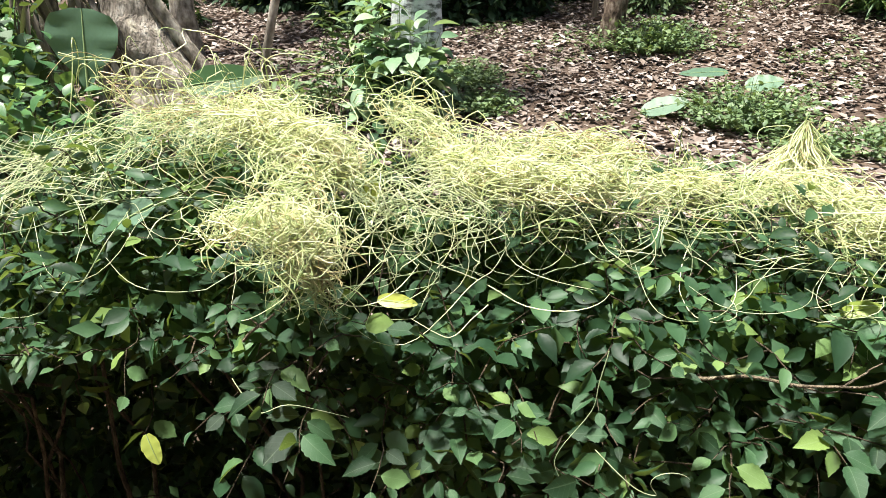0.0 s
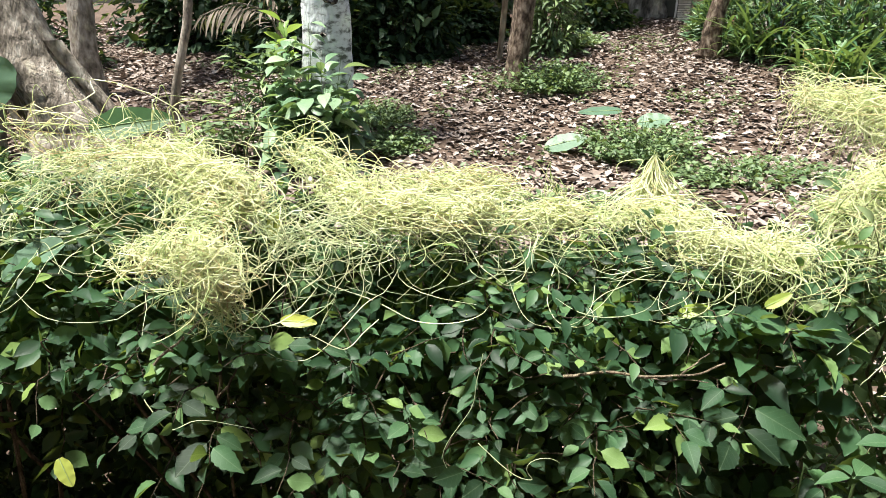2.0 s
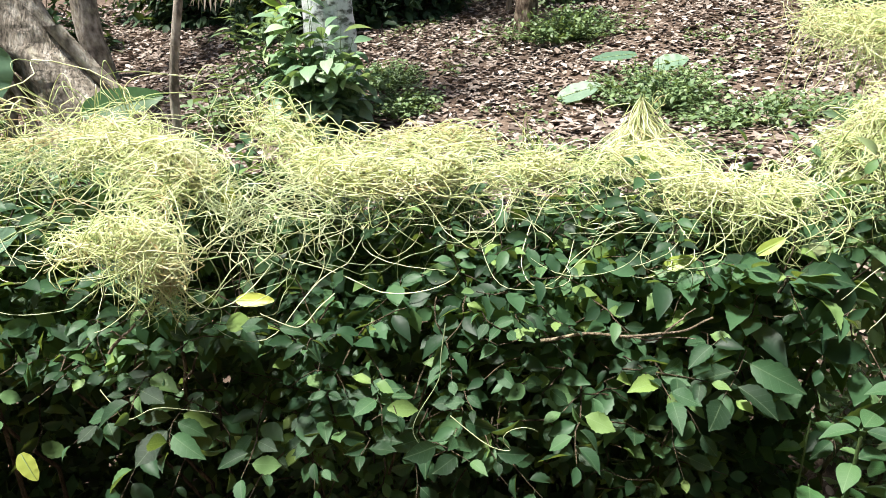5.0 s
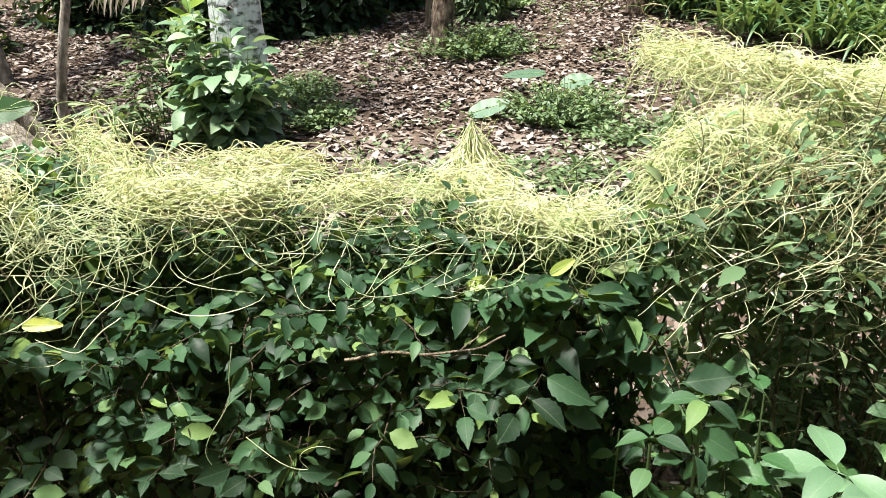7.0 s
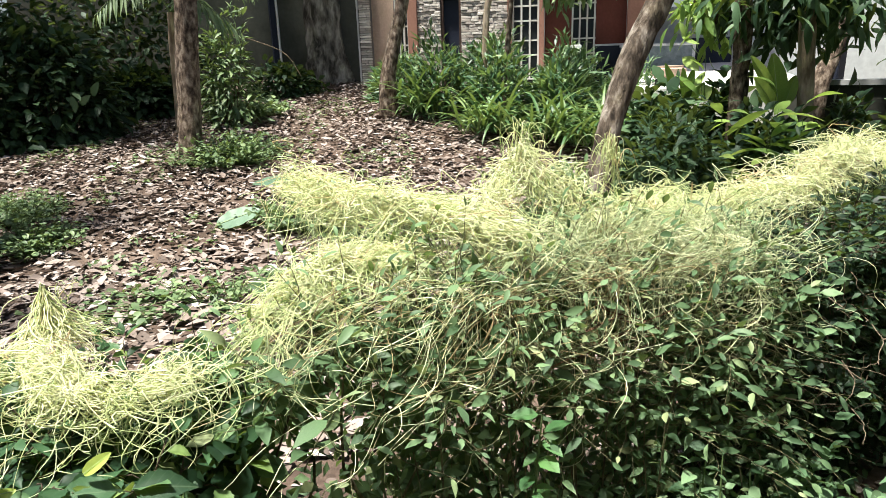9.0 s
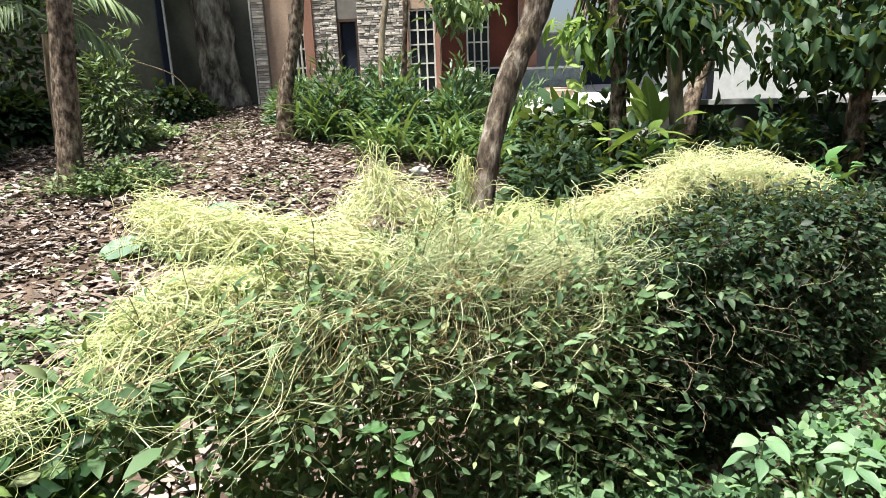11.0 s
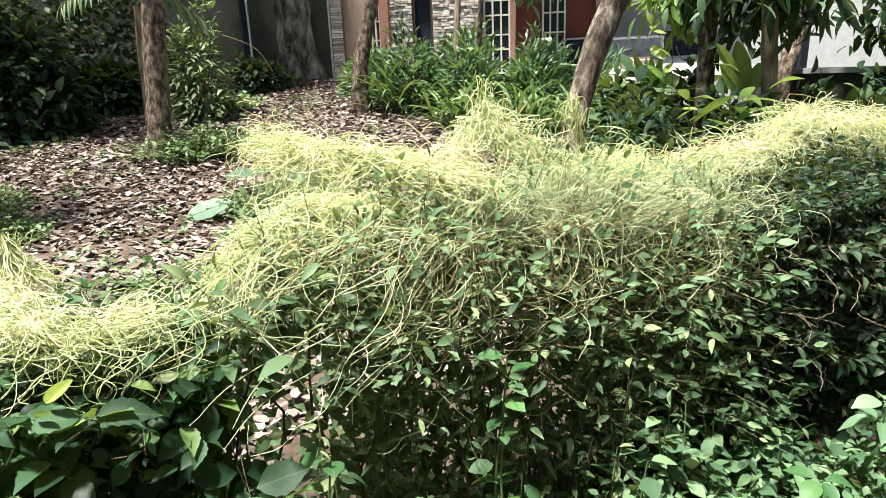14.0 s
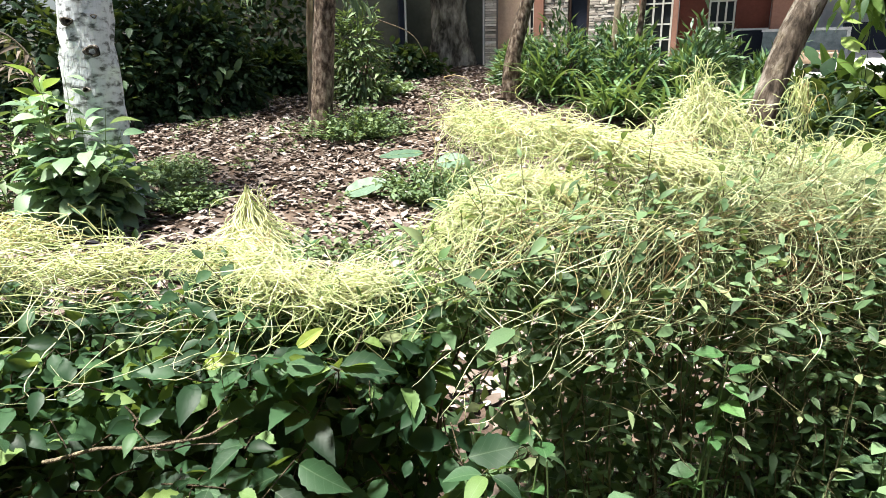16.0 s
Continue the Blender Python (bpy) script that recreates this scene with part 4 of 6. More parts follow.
# Its crown, out of view, is enlarged to cast shade on the concrete wall.
tree("thick mossy grey tree trunk beside a concrete wall", [(5.95, 14.6, 1.15), (5.92, 14.6, 1.58), (5.90, 14.6, 2.2), (5.82, 14.6, 3.2), (5.7, 14.7, 5.0)], [0.6, 0.52, 0.47, 0.45, 0.4], M_BARK_MOSSY, (4.2, 14.4, 6.4), (3.0, 2.0, 1.0), 1800, 0.3, flare=0.3)
tree("slim grey sapling trunk behind the hedge", [(-1.52, 4.7, -0.05), (-1.47, 4.7, 0.68), (-1.41, 4.7, 0.95), (-1.31, 4.7, 1.28), (-1.24, 4.72, 1.5), (-1.15, 4.8, 2.6), (-1.1, 4.9, 3.6)], [0.036, 0.034, 0.033, 0.032, 0.031, 0.03, 0.026], M_BARK_TAN, (-1.1, 5.2, 4.4), (0.8, 0.7, 0.5), 300, flare=0.05, rough=0.03)
# Unseen crown, placed beyond the trunk to darken the thicket by its shade.
tree("brown tree trunk at the edge of the thicket", [(-3.8, 9.0, 0.3), (-3.8, 9.0, 1.0), (-3.75, 9.05, 2.0), (-3.7, 9.2, 4.5)], [0.17, 0.155, 0.15, 0.13], M_BARK_TAN, (-3.2, 12.6, 5.8), (2.6, 1.6, 1.0), 1000, 0.24)
tree("pale slender tree hung with dark drooping leaves", [(8.17, 4.4, -0.1), (8.13, 4.4, 0.58), (8.03, 4.4, 1.19), (7.95, 4.4, 1.69), (7.93, 4.45, 2.5), (8.05, 4.5, 3.4)], [0.088, 0.084, 0.084, 0.088, 0.085, 0.08], M_BARK_PALE, (8.1, 4.6, 2.4), (0.85, 0.75, 0.66), 1050, 0.3, M_DARKLEAF, leaf_form=leaf_shape(0.24, 0.3, 0.35))
tree("dark tree with dense foliage by the low wall", [(9.15, 2.8, -0.1), (9.1, 2.8, 1.2), (9.2, 2.75, 2.4), (9.2, 2.8, 3.2)], [0.12, 0.11, 0.1, 0.08], M_BARK, (9.35, 2.85, 2.15), (1.0, 1.0, 0.8), 2400, 0.2, M_DARKLEAF, leaf_form=leaf_shape(0.4, 0.3, 0.25))
tree("dark slender tree with shaggy bark and sunlit leaves", [(7.68, 5.0, -0.1), (7.66, 5.0, 1.25), (7.67, 5.0, 1.69), (7.6, 5.0, 2.3), (7.6, 5.1, 3.2)], [0.1, 0.09, 0.09, 0.1, 0.09], M_BARK, (7.62, 5.5, 2.15), (0.5, 0.35, 0.34), 200, 0.27, M_BRIGHT, leaf_form=leaf_shape(0.3, 0.25, 0.25), rough=0.14)
tree("dark leaning tree trunk before a sunlit wall", [(9.4, 5.2, 0.1), (9.6, 5.2, 1.28), (9.98, 5.2, 2.0), (10.4, 5.2, 3.0)], [0.13, 0.12, 0.12, 0.11], M_BARK, (10.3, 4.45, 3.0), (1.1, 0.9, 0.5), 1300, 0.26, M_DARKLEAF)

# ---- undergrowth ----
BROAD = [leaf_shape(0.55, 0.2, 0.25, 0.03), leaf_shape(0.5, 0.3, 0.4, 0.0), leaf_shape(0.62, 0.12, 0.15, 0.03, wave=0.02)]
NARROW = [leaf_shape(0.26, 0.25, 0.4, 0.0), leaf_shape(0.22, 0.3, 0.25, 0.0)]


def stem_parts(L, R, mat, parent, most=16):
    """The stems of a plant, each a part of its own; past a few they stay joined."""
    for line in L[:most]:
        mesh_part("stem", soup_mesh("stem", *tubes(line[None], R, 4), mat, True), parent)
    if len(L) > most:
        mesh_part("stalk_tangle", soup_mesh("stalk_tangle", *tubes(L[most:], R, 4), mat, True), parent, kind="stuff")


def shrub(name, label, category, base, radii, stems, per_stem, leaf, mat, shapes=BROAD, up=0.35, parts=0, low=0.25, group="", stem_mat=None, lean=(0, 0), stem_r=0.006):
    """Stems fan out from a base; leaves along their upper part."""
    base = np.array([base[0], base[1], gz(base[0], base[1]) if len(base) < 3 else base[2]])
    ob = thing(name, label, category, tuple(base), group)
    az, rad = rng.uniform(0, 2 * np.pi, stems), np.sqrt(rng.random(stems))
    tip = np.stack([np.cos(az) * rad * radii[0] + lean[0], np.sin(az) * rad * radii[1] + lean[1], radii[2] * np.sqrt(np.clip(1.05 - rad ** 2, 0.05, 1)) * rng.uniform(0.45, 1.0, stems)], -1)
    foot = tip * np.array([0.45, 0.45, 0]) + rng.normal(size=(stems, 3)) * np.array([0.03, 0.03, 0]) - np.array([0, 0, 0.03])
    t = np.linspace(0, 1, 7)
    L = foot[:, None] + (tip - foot)[:, None] * np.stack([t ** 1.4, t ** 1.4, t], -1)[None]
    L += np.stack([smooth_noise(stems, 7, 4, 0.012) for _ in range(3)], -1) * t[None, :, None]
    stem_parts(L, np.linspace(stem_r, stem_r * 0.35, 7)[None], stem_mat or M_STEM, ob)
    n = stems * per_stem
    f = low + (1 - low) * np.tile(np.linspace(0, 1, per_stem), stems)
    si = np.repeat(np.arange(stems), per_stem)
    i = np.clip((f * 6).astype(int), 0, 5)
    P = L[si, i] + (L[si, i + 1] - L[si, i]) * (f * 6 - i)[:, None]
    a = rng.uniform(0, 2 * np.pi, n)
    D = unit(np.stack([np.cos(a), np.sin(a), rng.normal(size=n) * 0.3 + up - 0.3], -1))
    N = unit(np.array([0, 0, 1.0]) + rng.normal(size=(n, 3)) * 0.3 - D * 0.1)
    S = leaf * rng.uniform(0.55, 1.2, n)
    pick = np.zeros(n, bool)
    if parts:
        pick[np.argsort(P[:, 1] - 0.6 * P[:, 2])[:parts]] = True
        leaf_objects("leaf", shapes, mat, P[pick], D[pick], N[pick], S[pick], ob)
    sh = rng.integers(0, len(shapes), n)
    if (~pick).any():
        soups = [place_leaves(shapes[j], P[~pick & (sh == j)], D[~pick & (sh == j)], N[~pick & (sh == j)], S[~pick & (sh == j)]) for j in range(len(shapes)) if (~pick & (sh == j)).any()]
        mesh_part("foliage", soup_mesh("foliage", *join(*soups), mat, True), ob, kind="stuff")
    return ob


def strap_clump(name, label, base, n, length, width, mat, spread=0.3, group="", rise=1.0):
    base = np.array([base[0], base[1], gz(base[0], base[1])])
    ob = thing(name, label, "plant", tuple(base), group)
    az = rng.uniform(0, 2 * np.pi, n)
    ln = length * rng.uniform(0.5, 1.1, n)
    k = 9
    t = np.linspace(0, 1, k)
    el = (rng.uniform(0.9, 1.45, n) * rise)[:, None] - t[None] * rng.uniform(0.7, 2.0, (n, 1))
    r = np.cumsum(np.cos(el), 1) * (ln / k)[:, None]
    z = np.cumsum(np.sin(el), 1) * (ln / k)[:, None]
    root = np.stack([rng.normal(size=n) * spread, rng.normal(size=n) * spread, 0 * az], -1)
    d, sd = np.stack([np.cos(az), np.sin(az), 0 * az], -1), np.stack([-np.sin(az), np.cos(az), 0 * az], -1)
    C = root[:, None] + d[:, None] * r[:, :, None] + np.array([0, 0, 1.0]) * z[:, :, None]
    w = (np.sin(np.pi * np.clip(t * 0.9 + 0.1, 0, 1)) ** 0.7 * width / 2)[None, :, None]
    up = np.array([0, 0, 1.0]) * w * 0.35
    V = np.stack([C - sd[:, None] * w + up, C, C + sd[:, None] * w + up], 2)
    nn, s = np.arange(n)[:, None] * k * 3, np.arange(k - 1)[None] * 3
    F = np.concatenate([np.stack([nn + s + c, nn + s + c + 1, nn + s + c + 4, nn + s + c + 3], -1).reshape(-1, 4) for c in (0, 1)])
    mesh_part("blade_tuft", soup_mesh("blade_tuft", V.reshape(-1, 3), F, mat, True), ob, kind="stuff")
    return ob


def dry_leaf(width, fold, droop):
    t = np.array([0.0, 0.22, 0.5, 0.8, 1.0])
    w = np.array([0.0, 0.75, 1.0, 0.65, 0.0]) * width / 2
    z = -droop * (t - 0.4) ** 2 * 2
    mid = np.stack([0 * t, t, z], 1)
    left, right = [np.stack([sg * w, t, z + fold * w], 1)[1:-1] for sg in (-1, 1)]
    F = [(0, 1, 5), (0, 8, 1), (3, 4, 7), (3, 10, 4)]
    for i in range(2):
        F += [(1 + i, 2 + i, 5 + i), (2 + i, 6 + i, 5 + i), (1 + i, 8 + i, 2 + i), (2 + i, 8 + i, 9 + i)]
    return np.concatenate([mid, left, right]), np.array(F)


def litter(label, n, xr, yr, size, keep=None):
    x, y = rng.uniform(*xr, n), rng.uniform(*yr, n)
    if keep is not None:
        k = keep(x, y)
        x, y = x[k], y[k]
    n = len(x)
    P = np.stack([x, y, ground_z(x, y) + rng.uniform(0.004, 0.03, n)], -1)
    a = rng.uniform(0, 2 * np.pi, n)
    D = np.stack([np.cos(a), np.sin(a), rng.normal(size=n) * 0.12], -1)
    N = unit(np.array([0, 0, 1.0]) + rng.normal(size=(n, 3)) * 0.24)
    shapes = [dry_leaf(0.5, 0.5, -0.25), dry_leaf(0.45, -0.5, 0.25), dry_leaf(0.6, 0.2, 0.12)]
    sh = rng.integers(0, 3, n)
    S = size * (0.45 + 1.0 * rng.random(n) ** 1.8)
    shapes += [simple_leaf(0.55, 0.5, -0.2), simple_leaf(0.5, -0.4, 0.2)]
    sh = np.where(y > 3.6, 3 + sh % 2, sh)
    V, F = join(*[place_leaves(shapes[j], P[sh == j], D[sh == j], N[sh == j], S[sh == j]) for j in range(5) if (sh == j).any()])
    tagged(new("leaf_litter", soup_mesh("leaf_litter", V, F, M_LITTER, True)), label, "leaf litter", kind="stuff")


def litter_zone(x, y):
    edge = np.sin(x * 1.3) * 0.5
    bare = noise_val(x, y)
    return (rng.random(len(x)) < np.clip(0.42 + bare, 0.3, 1)) & (y < 15 + edge)


def noise_val(x, y):
    return 0.5 + 0.35 * np.sin(1.1 * x + 0.7 * y) * np.cos(0.8 * y - 0.5 * x) + 0.25 * np.sin(2.7 * x - 1.9 * y)


litter("fallen dry brown and pinkish leaves lying on the soil", 84000, (-7, 8.5), (2.2, 15), 0.112, litter_zone)
litter("dry fallen leaves under the hedge shrubs", 1000, (0.7, 5.5), (0.0, 2.2), 0.08)

# ---- garden plants ----
def bush(name, label, category, base, radii, leaves, leaf, mat, shapes=BROAD, group="", seed_lumps=7, zlow=0.0, droop=-0.35, stem_mat=None):
    """A dense bush: leaves over and inside a lumpy dome, on branches from its foot."""
    base = np.array([base[0], base[1], gz(base[0], base[1])])
    ob = thing(name, label, category, tuple(base), group)
    R = np.array(radii)
    lump_d = unit(rng.normal(size=(seed_lumps, 3)) + np.array([0, 0, 0.4]))
    d = unit(rng.normal(size=(leaves, 3)))
    d[:, 2] = np.abs(d[:, 2]) * 1.0 - 0.12 * rng.random(leaves)
    lump = np.max(np.exp(-(1 - d @ lump_d.T) * 7), 1)
    rad = (0.62 + 0.42 * lump) * (1 - 0.45 * rng.random(leaves) ** 2.2)
    P = d * rad[:, None] * R
    P[:, 2] = np.maximum(P[:, 2], 0.03) + zlow
    t = np.linspace(0, 1, 6)
    k = 16
    tips = P[rng.integers(0, leaves, k)]
    foot = tips * np.array([0.25, 0.25, 0])
    L = foot[:, None] + (tips - foot)[:, None] * np.stack([t ** 1.5, t ** 1.5, t], -1)[None]
    stem_parts(L, np.linspace(0.014, 0.004, 6)[None], stem_mat or M_TWIG, ob)
    D = unit(d + rng.normal(size=(leaves, 3)) * 0.55 + np.array([0, 0, droop]))
    N = unit(np.array([0, 0, 0.9]) + d * 0.6 + rng.normal(size=(leaves, 3)) * 0.35)
    S = leaf * rng.uniform(0.55, 1.25, leaves)
    sh = rng.integers(0, len(shapes), leaves)
    soups = [place_leaves(shapes[j], P[sh == j], D[sh == j], N[sh == j], S[sh == j]) for j in range(len(shapes))]
    mesh_part("foliage", soup_mesh("foliage", *join(*soups), mat, True), ob, kind="stuff")
    return ob


shrub("shrub", "broad-leaved green shrub growing against a whitewashed trunk", "shrub", (-0.64, 6.30), (0.56, 0.40, 1.48), 60, 11, 0.25, M_PALEFRESH, [leaf_shape(0.46, 0.3, 0.3, 0.02, fine=True), leaf_shape(0.54, 0.22, 0.35, 0.02, fine=True)], parts=140, up=0.42, low=0.32)
shrub("shrub", "shrub with slender pale green leaves beside a whitewashed trunk", "shrub", (-1.25, 6.5), (0.4, 0.35, 1.35), 16, 14, 0.22, M_WEED, NARROW, up=0.6, low=0.55)
shrub("shrub", "yellow-green seedling beside a whitewashed trunk", "shrub", (-0.84, 6.72), (0.12, 0.08, 1.68), 5, 7, 0.24, M_BRIGHT, [leaf_shape(0.36, 0.25, 0.15), leaf_shape(0.42, 0.3, 0.2)], up=1.1, low=0.72, parts=24)
shrub("fern", "fern-like plant with narrow pale leaves on bare soil", "plant", (-1.75, 6.5), (0.35, 0.3, 0.72), 7, 12, 0.24, M_WEED, NARROW, up=0.5, low=0.45)

shrub("weed_patch", "low dark green weeds growing on leaf litter", "weeds", (2.8, 6.45), (0.8, 0.75, 0.44), 230, 10, 0.075, M_WEED, low=0.1)

shrub("weed_patch", "low green weeds round a tree's foot", "weeds", (2.45, 8.95), (0.9, 0.75, 0.5), 230, 10, 0.08, M_WEED, low=0.1)
shrub("weed_patch", "low green weeds among dry leaves beside a whitewashed trunk", "weeds", (0.05, 7.9), (0.5, 0.95, 0.26), 230, 8, 0.065, M_WEED, low=0.1)
shrub("weed_patch", "low green weeds in front of a whitewashed trunk", "weeds", (0.22, 6.9), (0.45, 0.6, 0.24), 170, 8, 0.065, M_WEED, low=0.1)
shrub("weed_patch", "low green weeds among dry leaves", "weeds", (3.6, 5.6), (1.1, 0.7, 0.22), 170, 7, 0.08, M_WEED, low=0.1)
shrub("weed_patch", "low green weeds among dry leaves behind the hedge", "weeds", (1.5, 4.6), (1.6, 0.5, 0.2), 130, 7, 0.08, M_WEED, low=0.1)
shrub("weed_patch", "low green weeds growing up to the thicket", "weeds", (3.3, 11.8), (1.0, 0.8, 0.35), 130, 8, 0.12, M_WEED, low=0.1)
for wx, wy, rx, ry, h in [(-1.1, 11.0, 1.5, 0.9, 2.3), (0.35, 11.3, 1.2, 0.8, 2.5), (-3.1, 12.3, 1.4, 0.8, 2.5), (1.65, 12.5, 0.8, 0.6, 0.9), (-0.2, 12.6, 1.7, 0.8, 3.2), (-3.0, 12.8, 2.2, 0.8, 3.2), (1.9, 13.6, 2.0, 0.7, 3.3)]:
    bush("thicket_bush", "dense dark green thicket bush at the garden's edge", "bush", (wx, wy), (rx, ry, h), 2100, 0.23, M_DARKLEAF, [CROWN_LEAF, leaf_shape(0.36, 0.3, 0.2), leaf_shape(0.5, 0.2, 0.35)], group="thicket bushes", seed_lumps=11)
bush("bush", "bright leafy bush behind a bare brown trunk", "bush", (2.95, 11.1), (0.6, 0.6, 2.3), 1100, 0.2, M_WEED, NARROW)
bush("bush", "dark low plants at the foot of a grey tree", "bush", (4.5, 13.2), (0.9, 0.5, 0.8), 700, 0.18, M_DARKLEAF)

for wx, wy, h in [(6.3, 11.7, 1.25), (6.6, 10.4, 1.6), (7.0, 9.2, 1.55), (7.9, 8.7, 1.55), (8.6, 9.3, 1.65), (7.6, 10.4, 1.85), (8.9, 8.2, 1.4)]:
    bush("shrub", "leafy green garden shrub in front of a house", "shrub", (wx, wy), (0.8, 0.75, h), 1300, 0.24, M_GARDEN, [simple_leaf(0.26, 0.3, 0.3), simple_leaf(0.20, 0.3, 0.15)], "shrubs before the house", droop=0.1)
for wx, wy in [(6.5, 8.6), (7.1, 7.9), (7.6, 7.5), (8.2, 7.6), (8.6, 7.3), (6.1, 10.2)]:
    strap_clump("strap_plant", "clump of long arching pale-edged strap leaves", (wx, wy), 90, 1.3, 0.05, M_STRAP, 0.22, "strap plants")
bush("shrub", "dark broad-leaved shrub beside the leaning tree", "shrub", (5.85, 4.3), (0.85, 0.7, 1.25), 1500, 0.2, M_DARKLEAF, NARROW)
bush("shrub", "green shrub with pale-ribbed leaves near the leaning tree", "shrub", (5.2, 5.1), (0.6, 0.5, 0.8), 500, 0.2, M_WEED, NARROW)
bush("shrub", "dark broad-leaved shrub behind the hedge", "shrub", (7.0, 3.4), (0.9, 0.7, 1.15), 1300, 0.18, M_DARKLEAF, NARROW)
bush("shrub", "dark green shrub beyond the hedge's end", "shrub", (6.5, 1.9), (0.9, 0.7, 1.2), 900, 0.16, M_BROAD)
bush("shrub", "green leafy shrub at the end of the hedge", "shrub", (6.0, 0.9), (0.8, 0.6, 1.1), 1000, 0.12, M_WEED)
bush("shrub", "dark leafy shrub before the low wall", "shrub", (9.4, 3.0), (1.0, 0.8, 1.6), 900, 0.2, M_DARKLEAF)
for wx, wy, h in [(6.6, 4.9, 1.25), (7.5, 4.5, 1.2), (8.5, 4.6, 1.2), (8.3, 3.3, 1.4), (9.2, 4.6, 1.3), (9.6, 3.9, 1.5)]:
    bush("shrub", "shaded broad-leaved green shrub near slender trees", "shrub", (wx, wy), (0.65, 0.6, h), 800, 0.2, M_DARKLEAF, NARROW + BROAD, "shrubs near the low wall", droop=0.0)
shrub("canna_plant", "upright plant with broad sunlit yellow-green leaves", "plant", (7.6, 5.85), (0.45, 0.3, 1.5), 8, 6, 0.44, M_CANNA_SUNLIT, NARROW, up=0.9, low=0.3, parts=54)
for wx, wy, h in [(7.0, 4.05, 1.65), (7.15, 3.75, 1.45), (7.3, 5.25, 2.1), (6.6, 4.4, 1.2)]:
    shrub("canna_plant", "upright plant with very broad sunlit yellow-green leaves", "plant", (wx, wy), (0.25, 0.2, h), 5, 4, 0.46, M_CANNA_SUNLIT, [leaf_shape(0.24, 0.3, 0.25, fine=True, wave=0.01), leaf_shape(0.30, 0.25, 0.4, fine=True)], up=0.9, low=0.35, parts=36)
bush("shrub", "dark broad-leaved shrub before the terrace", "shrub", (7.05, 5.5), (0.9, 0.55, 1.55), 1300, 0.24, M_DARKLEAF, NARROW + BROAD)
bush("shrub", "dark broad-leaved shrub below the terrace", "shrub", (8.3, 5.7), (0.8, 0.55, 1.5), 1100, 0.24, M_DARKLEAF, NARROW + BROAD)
shrub("canna_plant", "upright plant with broad sunlit yellow-green leaves", "plant", (8.0, 5.2), (0.4, 0.3, 1.5), 8, 6, 0.4, M_CANNA_SUNLIT, NARROW, up=0.9, low=0.3, parts=48)
bush("shrub", "dark tree foliage beyond the low wall", "shrub", (10.2, 2.2), (1.4, 1.2, 2.6), 700, 0.22, M_DARKLEAF)

# plants left of the sapling, behind the hedge
bush("shrub", "mixed dark green undergrowth behind the hedge", "shrub", (-2.7, 3.6), (0.9, 0.6, 1.25), 800, 0.13, M_BROAD)
bush("shrub", "dark leafy undergrowth behind the hedge", "shrub", (-3.9, 4.8), (1.2, 0.7, 1.5), 900, 0.16, M_DARKLEAF)
bush("shrub", "broad-leaved undergrowth behind the hedge", "shrub", (-4.4, 6.2), (1.0, 0.7, 1.5), 900, 0.17, M_BROAD)
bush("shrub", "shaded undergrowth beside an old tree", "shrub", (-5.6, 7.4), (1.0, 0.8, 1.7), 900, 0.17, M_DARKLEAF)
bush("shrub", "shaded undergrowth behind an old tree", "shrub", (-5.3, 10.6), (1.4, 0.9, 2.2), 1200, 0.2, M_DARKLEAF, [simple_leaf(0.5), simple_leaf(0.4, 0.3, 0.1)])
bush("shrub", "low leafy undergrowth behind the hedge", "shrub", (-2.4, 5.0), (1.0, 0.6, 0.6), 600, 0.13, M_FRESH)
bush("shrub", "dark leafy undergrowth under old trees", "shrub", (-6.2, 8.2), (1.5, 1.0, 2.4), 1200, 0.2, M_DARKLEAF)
bush("shrub", "low green plants round a slim sapling", "shrub", (-1.7, 4.3), (0.8, 0.5, 0.55), 500, 0.12, M_BROAD)
shrub("seedling", "yellow-green seedling behind the hedge", "plant", (-3.0, 4.2), (0.1, 0.1, 1.3), 3, 6, 0.12, M_BRIGHT, BROAD, up=1.0, low=0.75, parts=18)


